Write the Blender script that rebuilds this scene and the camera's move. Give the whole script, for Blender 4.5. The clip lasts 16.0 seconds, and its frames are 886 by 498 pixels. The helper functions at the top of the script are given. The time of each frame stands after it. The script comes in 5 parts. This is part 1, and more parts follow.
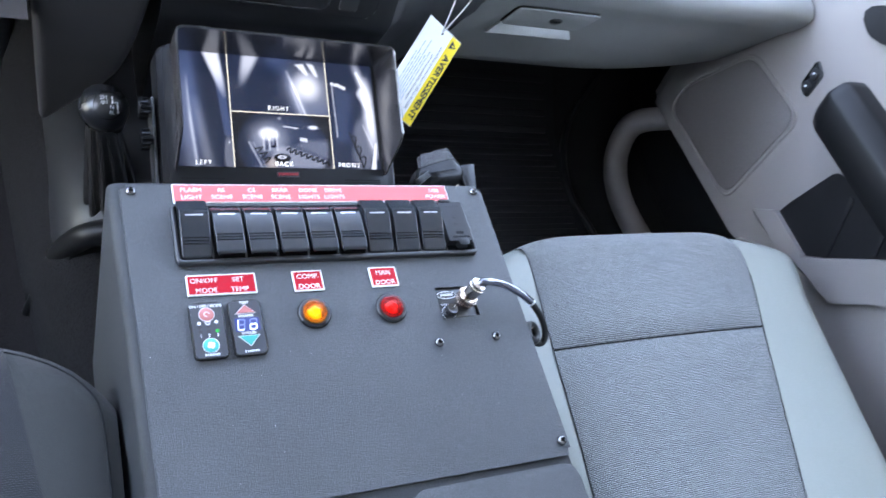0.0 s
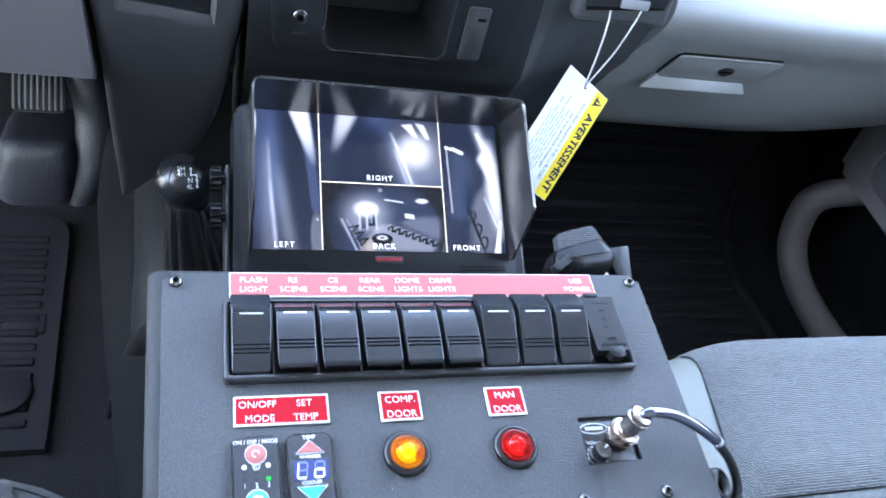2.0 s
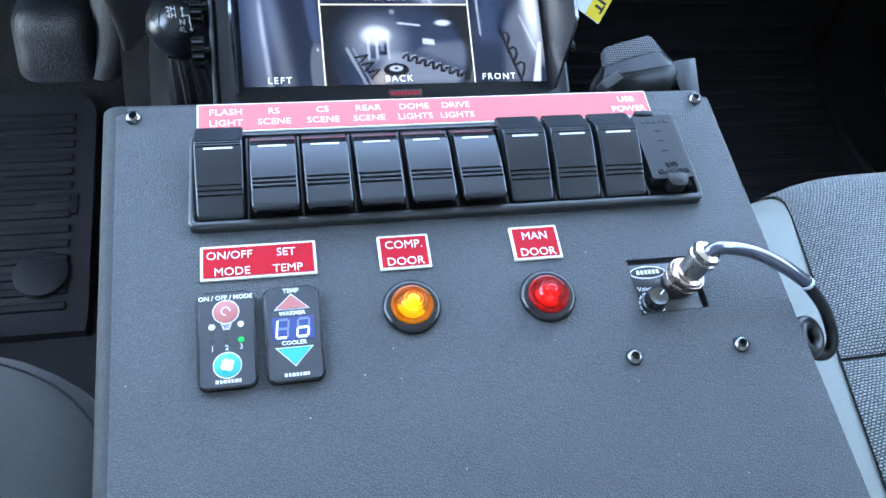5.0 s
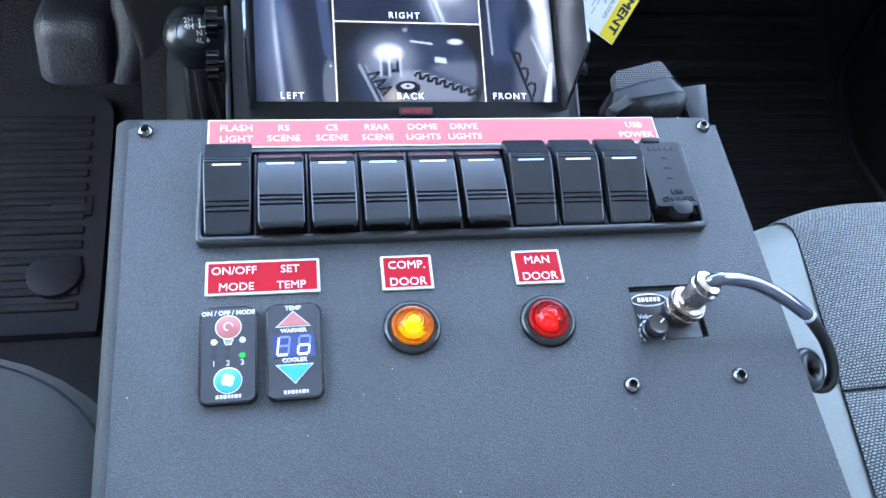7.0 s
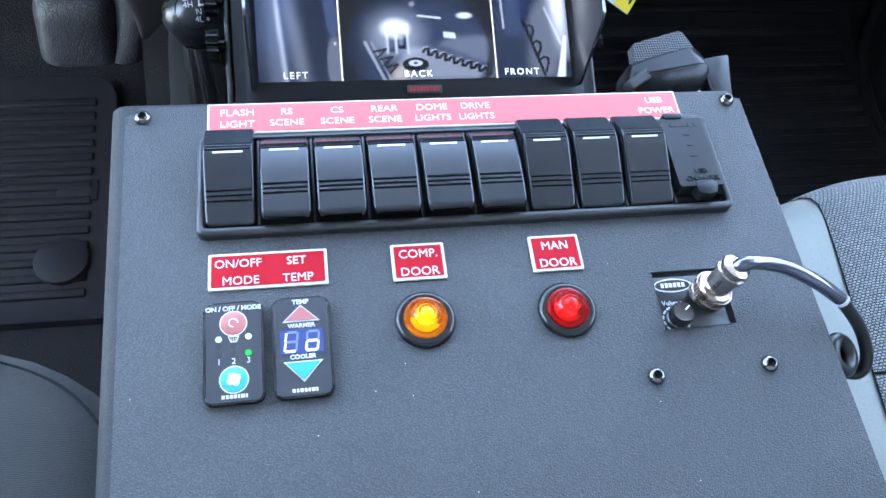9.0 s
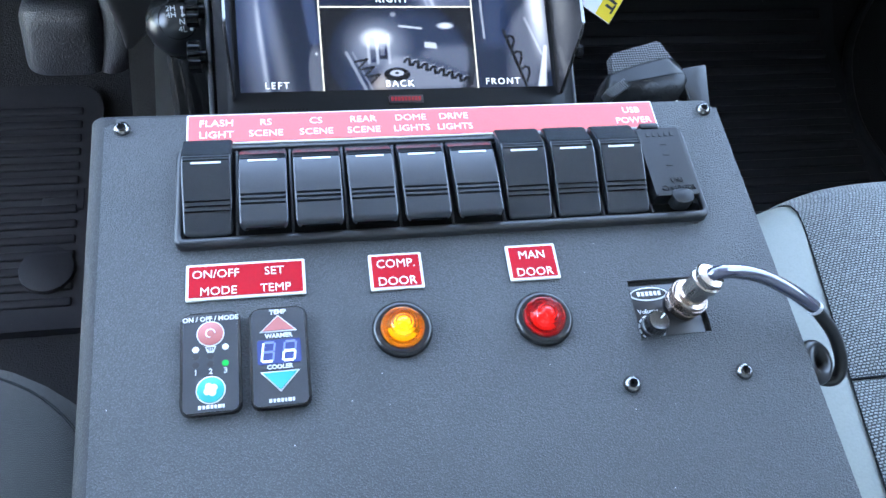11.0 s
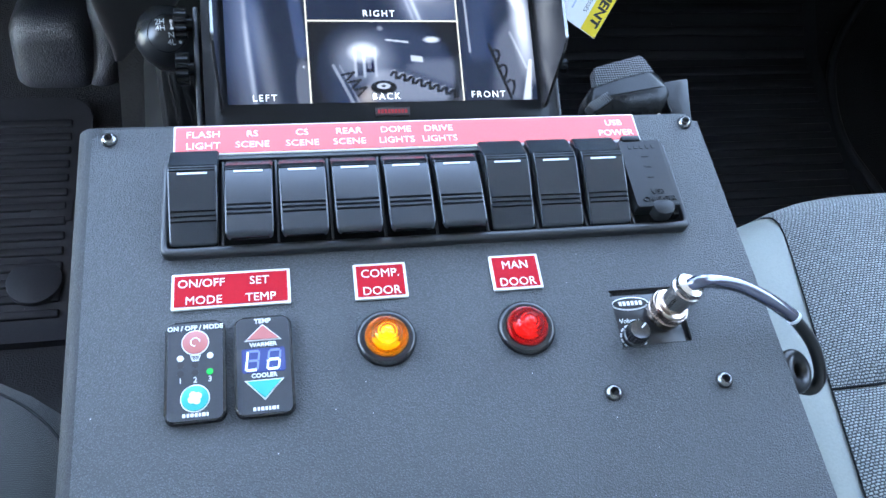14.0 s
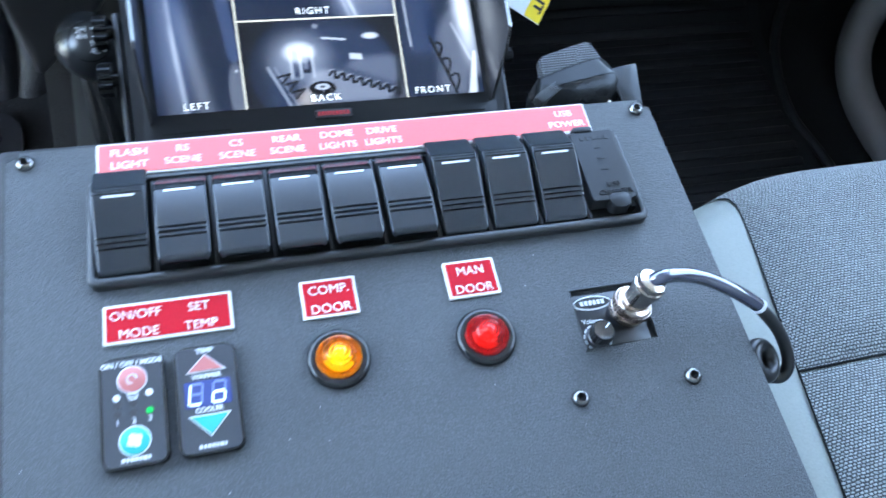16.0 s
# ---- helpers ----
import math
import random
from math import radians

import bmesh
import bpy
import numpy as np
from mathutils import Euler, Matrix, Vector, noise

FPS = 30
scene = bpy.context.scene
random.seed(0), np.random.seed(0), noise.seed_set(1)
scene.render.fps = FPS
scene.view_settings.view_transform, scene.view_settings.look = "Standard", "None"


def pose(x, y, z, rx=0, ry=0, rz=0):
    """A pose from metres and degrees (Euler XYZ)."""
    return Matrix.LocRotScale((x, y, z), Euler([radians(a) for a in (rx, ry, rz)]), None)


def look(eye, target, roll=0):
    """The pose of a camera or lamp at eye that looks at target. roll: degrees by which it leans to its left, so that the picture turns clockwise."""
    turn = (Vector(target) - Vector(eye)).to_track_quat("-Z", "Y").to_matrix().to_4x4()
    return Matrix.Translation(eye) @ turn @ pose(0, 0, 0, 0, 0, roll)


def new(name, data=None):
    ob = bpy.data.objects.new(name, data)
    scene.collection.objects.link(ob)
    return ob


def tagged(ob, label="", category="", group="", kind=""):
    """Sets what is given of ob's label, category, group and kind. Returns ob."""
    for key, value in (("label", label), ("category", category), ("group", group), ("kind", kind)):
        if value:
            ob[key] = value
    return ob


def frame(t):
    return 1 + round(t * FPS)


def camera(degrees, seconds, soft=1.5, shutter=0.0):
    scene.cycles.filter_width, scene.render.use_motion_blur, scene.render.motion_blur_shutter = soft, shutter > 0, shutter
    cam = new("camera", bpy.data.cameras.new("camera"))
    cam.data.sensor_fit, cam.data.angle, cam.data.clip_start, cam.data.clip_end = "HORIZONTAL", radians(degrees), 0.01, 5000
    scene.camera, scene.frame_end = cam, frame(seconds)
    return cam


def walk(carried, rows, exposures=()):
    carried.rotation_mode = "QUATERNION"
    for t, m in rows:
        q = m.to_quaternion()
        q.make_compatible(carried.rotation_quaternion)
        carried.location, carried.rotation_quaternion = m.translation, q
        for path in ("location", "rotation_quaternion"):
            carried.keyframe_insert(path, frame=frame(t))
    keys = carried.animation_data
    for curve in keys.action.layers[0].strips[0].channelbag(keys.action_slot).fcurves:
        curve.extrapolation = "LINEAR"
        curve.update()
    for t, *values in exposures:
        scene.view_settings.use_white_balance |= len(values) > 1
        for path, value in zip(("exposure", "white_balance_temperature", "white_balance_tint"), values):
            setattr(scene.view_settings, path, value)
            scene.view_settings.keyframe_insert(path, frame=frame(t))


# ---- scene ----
cam = camera(58.8, 16.0, shutter=0.8)
PATH = [
    (0, -0.0580, -0.4594, 0.8394, 48.81, -17.20, -21.30),
    (0.5, -0.0418, -0.4411, 0.8211, 47.77, -16.66, -18.48),
    (1, -0.0185, -0.4016, 0.8024, 49.99, -15.10, -15.04),
    (1.5, -0.0006, -0.3752, 0.7678, 52.14, -13.15, -13.94),
    (2, 0.0122, -0.3446, 0.7476, 52.91, -11.27, -13.09),
    (2.5, 0.0275, -0.3286, 0.7275, 53.03, -9.10, -12.91),
    (3, 0.0407, -0.3208, 0.7101, 51.60, -7.42, -12.63),
    (3.5, 0.0454, -0.3204, 0.6899, 48.42, -6.26, -12.08),
    (4, 0.0543, -0.3147, 0.6732, 45.48, -5.29, -11.50),
    (6.5, 0.0717, -0.3114, 0.6874, 44.00, -5.67, -8.44),
    (7, 0.0718, -0.3104, 0.6857, 44.58, -5.63, -8.37),
    (7.5, 0.0719, -0.3089, 0.6848, 44.68, -5.53, -8.41),
    (8, 0.0719, -0.3039, 0.6812, 43.78, -5.19, -8.39),
    (8.5, 0.0715, -0.2950, 0.6808, 42.87, -4.58, -8.48),
    (9, 0.0740, -0.2948, 0.6787, 42.59, -4.35, -8.55),
    (11.5, 0.0808, -0.2971, 0.6826, 43.34, -4.78, -9.24),
    (12, 0.0813, -0.2982, 0.6831, 43.59, -4.95, -9.42),
    (12.5, 0.0814, -0.2989, 0.6835, 43.73, -4.97, -9.42),
    (13, 0.0812, -0.2987, 0.6838, 43.92, -5.02, -9.41),
    (13.5, 0.0817, -0.2988, 0.6835, 43.96, -5.07, -9.41),
    (14, 0.0827, -0.3005, 0.6837, 44.13, -5.08, -9.43),
    (14.5, 0.0824, -0.3000, 0.6833, 44.23, -5.16, -9.41),
    (15, 0.0826, -0.3002, 0.6833, 44.25, -5.45, -9.59),
    (15.5, 0.0833, -0.2987, 0.6798, 44.16, -5.16, -10.89),
    (16, 0.0901, -0.2831, 0.6774, 43.63, -4.71, -14.14),
]
EXPOSURE = [(0, 5.05, 6900, 12), (1.5, 5.25, 6600, 10), (2.5, 5.26, 6550, 9), (4, 5.02, 6120, 2), (7, 5.08, 6280, 6), (12.5, 5.04, 6260, 5), (15, 5.02, 6260, 5), (16, 5.06, 6080, 2)]
walk(cam, [(t, pose(*row)) for t, *row in PATH], EXPOSURE)

# ---- world and light ----
SUN_EL, SUN_ROT = 50.0, 200.0
world = bpy.data.worlds.new("sky_world")
scene.world = world
world.use_nodes = True
wn = world.node_tree.nodes
wl = world.node_tree.links
sky = wn.new("ShaderNodeTexSky")
sky.sky_type = "NISHITA"
sky.sun_disc = False
sky.sun_elevation = radians(SUN_EL)
sky.sun_rotation = radians(SUN_ROT)
wn["Background"].inputs["Strength"].default_value = 0.15
pale = wn.new("ShaderNodeHueSaturation")
pale.inputs["Saturation"].default_value = 0.83
wl.new(sky.outputs[0], pale.inputs["Color"])
wl.new(pale.outputs["Color"], wn["Background"].inputs["Color"])
sun_data = bpy.data.lights.new("sun", "SUN")
sun_data.energy, sun_data.angle, sun_data.color = 1.2, radians(20), (1.0, 0.96, 0.9)
sun = new("sun", sun_data)
sun.matrix_world = look((0, 0, 5), (0.35, 1.2, 2.3))


# ---- materials ----
def mat(name, color, rough=0.5, metal=0.0, grain=0.0, bump=0.0, var=0.15, spec=0.5, coat=0.0, wear=6.0, speck=0.0, depth=0.3, pebble=0.0):
    """Principled surface with fine grain, bump and a slow, large variation."""
    m = bpy.data.materials.new(name)
    m.use_nodes = True
    n, l = m.node_tree.nodes, m.node_tree.links
    b = n["Principled BSDF"]
    b.inputs["Roughness"].default_value = rough
    b.inputs["Metallic"].default_value = metal
    b.inputs["Specular IOR Level"].default_value = spec
    b.inputs["Coat Weight"].default_value = coat
    b.inputs["Base Color"].default_value = (*color, 1)
    co = n.new("ShaderNodeTexCoord")
    slow = n.new("ShaderNodeTexNoise")
    slow.inputs["Scale"].default_value = wear
    slow.inputs["Detail"].default_value = 6
    l.new(co.outputs["Object"], slow.inputs["Vector"])
    mix = n.new("ShaderNodeMix")
    mix.data_type = "RGBA"
    mix.inputs["A"].default_value = (*[c * (1 - var) for c in color], 1)
    mix.inputs["B"].default_value = (*[min(1, c * (1 + var)) for c in color], 1)
    l.new(slow.outputs["Fac"], mix.inputs["Factor"])
    last = mix.outputs["Result"]
    if grain:
        fine = n.new("ShaderNodeTexNoise")
        fine.inputs["Scale"].default_value = grain
        fine.inputs["Detail"].default_value = 3
        l.new(co.outputs["Object"], fine.inputs["Vector"])
        height = fine.outputs["Fac"]
        if pebble:
            cells = n.new("ShaderNodeTexVoronoi")
            cells.inputs["Scale"].default_value = pebble
            l.new(co.outputs["Object"], cells.inputs["Vector"])
            tops = n.new("ShaderNodeMath")
            tops.operation, tops.inputs[1].default_value = "SUBTRACT", 0.62
            l.new(fine.outputs["Fac"], tops.inputs[0])
            lift = n.new("ShaderNodeMath")
            lift.operation, lift.inputs[1].default_value, lift.inputs[2].default_value = "MULTIPLY_ADD", -0.75, 0.82
            l.new(cells.outputs["Distance"], lift.inputs[0])
            both = n.new("ShaderNodeMath")
            both.operation = "ADD"
            l.new(tops.outputs[0], both.inputs[0])
            l.new(lift.outputs[0], both.inputs[1])
            height = both.outputs[0]
        mul = n.new("ShaderNodeMix")
        mul.data_type, mul.blend_type = "RGBA", "MULTIPLY"
        mul.inputs["Factor"].default_value = min(1.0, var * 2)
        l.new(last, mul.inputs["A"])
        ramp = n.new("ShaderNodeValToRGB")
        ramp.color_ramp.elements[0].position, ramp.color_ramp.elements[1].position = 0.35, 0.6
        ramp.color_ramp.elements[0].color = (0.45, 0.45, 0.45, 1)
        l.new(height, ramp.inputs["Fac"])
        l.new(ramp.outputs["Color"], mul.inputs["B"])
        last = mul.outputs["Result"]
        if bump:
            bp = n.new("ShaderNodeBump")
            bp.inputs["Strength"].default_value = bump
            bp.inputs["Distance"].default_value = depth / (pebble or grain)
            l.new(height, bp.inputs["Height"])
            l.new(bp.outputs["Normal"], b.inputs["Normal"])
    if speck:
        vo = n.new("ShaderNodeTexVoronoi")
        vo.inputs["Scale"].default_value = 110
        vo.inputs["Randomness"].default_value = 1
        l.new(co.outputs["Object"], vo.inputs["Vector"])
        lt = n.new("ShaderNodeMath")
        lt.operation, lt.inputs[1].default_value = "LESS_THAN", speck
        l.new(vo.outputs["Distance"], lt.inputs[0])
        dust = n.new("ShaderNodeMix")
        dust.data_type = "RGBA"
        dust.inputs["B"].default_value = (0.4, 0.4, 0.4, 1)
        l.new(lt.outputs[0], dust.inputs["Factor"])
        l.new(last, dust.inputs["A"])
        last = dust.outputs["Result"]
    rr = n.new("ShaderNodeMapRange")
    rr.inputs["To Min"].default_value, rr.inputs["To Max"].default_value = max(0.02, rough - 0.06), min(1, rough + 0.06)
    l.new(slow.outputs["Fac"], rr.inputs["Value"])
    l.new(rr.outputs["Result"], b.inputs["Roughness"])
    l.new(last, b.inputs["Base Color"])
    return m


def weave(name, light, dark, gap, width=0.0036, row=0.0021):
    """Woven seat cloth: short offset threads with dark gaps."""
    m = mat(name, light, 0.85, var=0.1)
    n, l = m.node_tree.nodes, m.node_tree.links
    b = n["Principled BSDF"]
    co = n.new("ShaderNodeTexCoord")
    wob = n.new("ShaderNodeTexNoise")
    wob.inputs["Scale"].default_value = 300
    l.new(co.outputs["Object"], wob.inputs["Vector"])
    add = n.new("ShaderNodeVectorMath")
    add.operation = "MULTIPLY_ADD"
    add.inputs[1].default_value = (0.0016, 0.0016, 0)
    l.new(wob.outputs["Color"], add.inputs[0])
    l.new(co.outputs["Object"], add.inputs[2])
    br = n.new("ShaderNodeTexBrick")
    br.inputs["Scale"].default_value = 1
    br.inputs["Brick Width"].default_value, br.inputs["Row Height"].default_value = width, row
    br.inputs["Mortar Size"].default_value, br.inputs["Mortar Smooth"].default_value = row * 0.26, 0.45
    br.inputs["Color1"].default_value = (*light, 1)
    br.inputs["Color2"].default_value = (*dark, 1)
    br.inputs["Mortar"].default_value = (*gap, 1)
    l.new(add.outputs["Vector"], br.inputs["Vector"])
    l.new(br.outputs["Color"], b.inputs["Base Color"])
    bp = n.new("ShaderNodeBump")
    bp.inputs["Strength"].default_value, bp.inputs["Distance"].default_value = 0.6, 0.0008
    bp.invert = True
    l.new(br.outputs["Fac"], bp.inputs["Height"])
    l.new(bp.outputs["Normal"], b.inputs["Normal"])
    b.inputs["Sheen Weight"].default_value = 0.15
    return m


def glow(name, color, strength, base=None):
    m = mat(name, base or color, 0.25, var=0.03)
    b = m.node_tree.nodes["Principled BSDF"]
    b.inputs["Emission Color"].default_value = (*color, 1)
    b.inputs["Emission Strength"].default_value = strength
    return m


def lens(name, color):
    m = mat(name, color, 0.06, var=0.05)
    b = m.node_tree.nodes["Principled BSDF"]
    b.inputs["Transmission Weight"].default_value = 0.72
    b.inputs["IOR"].default_value = 1.45
    return m


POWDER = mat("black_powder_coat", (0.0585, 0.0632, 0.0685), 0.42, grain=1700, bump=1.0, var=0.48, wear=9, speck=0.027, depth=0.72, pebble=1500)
# Same coat as POWDER, darkened and dulled to hold the shade of the sides.
POWDER_SHADED = mat("black_powder_coat_shaded", (0.046, 0.049, 0.052), 0.55, spec=0.2, grain=1700, bump=1.0, var=0.4, wear=9, depth=0.36, pebble=1450)
GLOSS = mat("black_gloss_plastic", (0.012, 0.013, 0.015), 0.28, grain=1500, bump=0.05, var=0.15)
SATIN = mat("black_satin_plastic", (0.020, 0.021, 0.023), 0.36, grain=1800, bump=0.12, var=0.2)
ROCKER = mat("black_rocker_plastic", (0.019, 0.022, 0.0265), 0.25, spec=0.48, grain=2200, bump=0.06, var=0.15)
RUBBER = mat("black_rubber", (0.013, 0.013, 0.014), 0.34, grain=1200, bump=0.15, var=0.2)
MAT_RUBBER = mat("floor_mat_rubber", (0.0155, 0.0155, 0.0185), 0.5, spec=0.14, grain=700, bump=0.3, var=0.25, speck=0.02)
FLOOR_VINYL = mat("black_floor_vinyl", (0.0165, 0.016, 0.0175), 0.75, spec=0.08, grain=620, bump=1.0, var=0.35, speck=0.02, depth=0.8)
VINYL = mat("floor_vinyl", (0.032, 0.032, 0.041), 0.33, spec=0.55, grain=620, bump=1.0, var=0.3, speck=0.02, depth=0.8)
DASH_GREY = mat("grey_dash_plastic", (0.22, 0.222, 0.217), 0.40, grain=1400, bump=0.2, var=0.08)
DASH_DARK = mat("dark_dash_plastic", (0.0115, 0.0115, 0.0125), 0.42, spec=0.45, grain=1400, bump=0.2, var=0.15)
STACK_GREY = mat("charcoal_grey_stack_plastic", (0.055, 0.056, 0.058), 0.36, grain=1400, bump=0.2, var=0.1)
BEZEL = mat("satin_black_bezel_plastic", (0.0085, 0.0085, 0.0092), 0.34, spec=0.4, grain=1400, bump=0.15, var=0.15)
GUNMETAL = mat("dark_socket_metal", (0.11, 0.11, 0.115), 0.3, metal=1.0, var=0.1)
COVERP = mat("black_cover_plastic", (0.010, 0.0108, 0.0125), 0.40, spec=0.26, grain=1800, bump=0.12, var=0.2)
DASH_MID = mat("charcoal_dash_plastic", (0.025, 0.024, 0.025), 0.45, grain=1400, bump=0.2, var=0.12)
DOOR_GREY = mat("grey_door_plastic", (0.182, 0.166, 0.162), 0.45, grain=1400, bump=0.2, var=0.08)
# Near-black; its colour also carries shade in the map pocket and grab recess.
DOOR_DARK = mat("dark_and_shaded_door_plastic", (0.010, 0.010, 0.0112), 0.5, spec=0.15, grain=1400, bump=0.2, var=0.15)
DOOR_INSERT = mat("grey_door_insert", (0.108, 0.098, 0.098), 0.6, grain=500, bump=0.3, var=0.1)
CLOTH = weave("seat_cloth", (0.285, 0.305, 0.300), (0.185, 0.200, 0.198), (0.026, 0.028, 0.030), 0.0023, 0.0017)
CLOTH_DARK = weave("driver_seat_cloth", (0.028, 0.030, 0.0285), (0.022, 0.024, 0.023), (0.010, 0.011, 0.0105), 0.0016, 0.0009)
BOLSTER = mat("pale_blue_grey_vinyl", (0.228, 0.242, 0.222), 0.5, spec=0.3, grain=700, bump=0.25, var=0.06)
CHROME = mat("bright_steel", (0.56, 0.51, 0.47), 0.22, metal=1.0, grain=1200, bump=0.04, var=0.06)
KNURL = mat("knurled_nickel", (0.52, 0.42, 0.36), 0.22, metal=1.0, grain=2500, bump=0.5, var=0.1)
STEEL = mat("button_head_steel", (0.21, 0.205, 0.205), 0.26, metal=1.0, grain=1500, bump=0.05, var=0.1)
SOCKET = mat("socket_black", (0.004, 0.004, 0.004), 0.8, spec=0.1)
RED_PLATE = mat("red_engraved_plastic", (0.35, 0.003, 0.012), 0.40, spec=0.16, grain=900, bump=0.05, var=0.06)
# Paler and pinker than RED_PLATE, for the long strip only.
PINK_PLATE = mat("pink_red_engraved_plastic", (0.56, 0.058, 0.056), 0.3, grain=900, bump=0.05, var=0.06)
WHITE = mat("white_engraved_plastic", (0.62, 0.60, 0.575), 0.4, var=0.03)
PRINT = mat("white_print", (0.56, 0.57, 0.59), 0.5, var=0.03)
LENS_BAR = mat("white_switch_lens", (0.62, 0.62, 0.66), 0.25, var=0.03)
AMBER = lens("amber_lens", (0.86, 0.20, 0.003))
REDLENS = lens("red_lens", (0.62, 0.006, 0.008))
AMBER_LED = glow("amber_lamp_core", (1.0, 0.78, 0.04), 0.070, (0.9, 0.7, 0.05))
REFLECTOR = mat("lamp_reflector", (0.34, 0.34, 0.34), 0.25, metal=0.8, grain=1500, bump=0.3, var=0.2)
RED_LED = glow("red_lamp_core", (1.0, 0.20, 0.12), 0.036, (0.8, 0.05, 0.04))
PAPER = mat("white_card", (0.78, 0.79, 0.80), 0.55, var=0.03)
YELLOW = mat("yellow_card_print", (0.85, 0.64, 0.02), 0.5, var=0.03)
INK = mat("black_card_print", (0.02, 0.02, 0.02), 0.6)
BLUE_INK = mat("pale_card_print", (0.42, 0.48, 0.62), 0.6)
STRING = mat("white_string", (0.75, 0.74, 0.72), 0.7, var=0.1)
BTN_RED = mat("salmon_button", (0.36, 0.115, 0.105), 0.35, var=0.05)
BTN_TEAL = glow("teal_button", (0.10, 0.78, 0.72), 0.003, (0.04, 0.27, 0.24))
LED_GREEN = glow("green_indicator", (0.05, 0.8, 0.15), 0.005, (0.02, 0.3, 0.05))
DISPLAY = glow("blue_display", (0.05, 0.09, 0.42), 0.010, (0.03, 0.04, 0.12))
KEYFACE = mat("keypad_face", (0.032, 0.035, 0.042), 0.3, grain=1500, bump=0.05, var=0.1)
SEG_ON = glow("lit_segment", (0.72, 0.86, 1.0), 0.014)
SEG_OFF = glow("unlit_segment", (0.16, 0.22, 0.58), 0.011, (0.12, 0.15, 0.28))
HEADLINER = mat("grey_headliner", (0.5, 0.5, 0.49), 0.9, grain=800, bump=0.3, var=0.06)
BOOT = mat("black_boot_leather", (0.0065, 0.006, 0.006), 0.20, spec=0.6, grain=700, bump=0.25, var=0.2)
SILVER = mat("silver_clip", (0.30, 0.31, 0.32), 0.4, metal=0.4, var=0.05)
SLEEVE = mat("clear_violet_sleeve", (0.042, 0.044, 0.072), 0.12, var=0.25, coat=1.0, spec=0.9, wear=60)
HOODP = mat("smoked_hood_plastic", (0.030, 0.0275, 0.027), 0.17, spec=0.9, grain=1500, bump=0.05, var=0.15)
FRAMEP = mat("black_monitor_plastic", (0.007, 0.0075, 0.009), 0.4, spec=0.25, grain=1800, bump=0.08, var=0.2)
MICP = mat("black_microphone_plastic", (0.0055, 0.006, 0.0065), 0.25, spec=0.17, grain=1800, bump=0.08, var=0.2)
HANDLEP = mat("charcoal_handle_plastic", (0.007, 0.007, 0.0075), 0.4, spec=0.15, grain=1400, bump=0.2, var=0.15)
SEAM = mat("dark_seam_thread", (0.015, 0.016, 0.017), 0.9, spec=0.1)
CARPET = mat("dark_carpet", (0.0115, 0.0112, 0.012), 0.95, spec=0.05, grain=420, bump=1.0, var=0.45, depth=0.8)
GROMMET = mat("glossy_black_rubber", (0.012, 0.012, 0.013), 0.22, grain=1200, bump=0.08, var=0.2)
LOGO_RED = mat("red_badge", (0.30, 0.008, 0.015), 0.35, var=0.05)


# ---- mesh helpers ----
def part(name, bm, material, parent=None, label="", smooth=True, m=None):
    """Links a bmesh as one mesh object, under a thing or a part."""
    me = bpy.data.meshes.new(name)
    bmesh.ops.recalc_face_normals(bm, faces=bm.faces[:])
    if smooth:
        for f in bm.faces:
            f.smooth = True
        for e in bm.edges:
            if len(e.link_faces) == 2 and e.calc_face_angle(0) > radians(38):
                e.smooth = False
    bm.to_mesh(me)
    bm.free()
    me.materials.append(material)
    ob = new(name, me)
    if parent:
        ob.parent = parent
    if m:
        ob.matrix_basis = m
    if label:
        tagged(ob, label)
    return ob


def thing(name, m, label, category, group="", kind=""):
    ob = new(name)
    ob.empty_display_size = 0.02
    ob.matrix_basis = m
    return tagged(ob, label, category, group, kind)


def box(x0, x1, y0, y1, z0, z1, bevel=0.0, seg=2, bm=None):
    bm = bm or bmesh.new()
    vs = bmesh.ops.create_cube(bm, size=1)["verts"]
    bmesh.ops.transform(bm, matrix=Matrix.Translation(((x0 + x1) / 2, (y0 + y1) / 2, (z0 + z1) / 2)) @ Matrix.Diagonal((x1 - x0, y1 - y0, z1 - z0, 1)), verts=vs)
    if bevel:
        es = list({e for v in vs for e in v.link_edges})
        bmesh.ops.bevel(bm, geom=es, offset=bevel, segments=seg, affect="EDGES", profile=0.5)
    return bm


def prism(pts, z0, z1, bevel=0.0, seg=2, bm=None):
    """An outline in x, y carried from z0 up to z1, with its upper rim rounded."""
    bm = bm or bmesh.new()
    lo = [bm.verts.new((x, y, z0)) for x, y in pts]
    hi = [bm.verts.new((x, y, z1)) for x, y in pts]
    n = len(pts)
    for i in range(n):
        bm.faces.new((lo[i], lo[(i + 1) % n], hi[(i + 1) % n], hi[i]))
    bm.faces.new(lo[::-1])
    top = bm.faces.new(hi)
    if bevel:
        bmesh.ops.bevel(bm, geom=list(top.edges), offset=bevel, segments=seg, affect="EDGES", profile=0.5)
    return bm


def rrect(x0, x1, y0, y1, r, n=5):
    pts = []
    for cx, cy, a0 in ((x1 - r, y1 - r, 0), (x0 + r, y1 - r, 90), (x0 + r, y0 + r, 180), (x1 - r, y0 + r, 270)):
        for i in range(n + 1):
            a = radians(a0 + 90 * i / n)
            pts.append((cx + r * math.cos(a), cy + r * math.sin(a)))
    return pts


def circle(cx, cy, rx, ry=None, n=28):
    ry = ry or rx
    return [(cx + rx * math.cos(2 * math.pi * i / n), cy + ry * math.sin(2 * math.pi * i / n)) for i in range(n)]


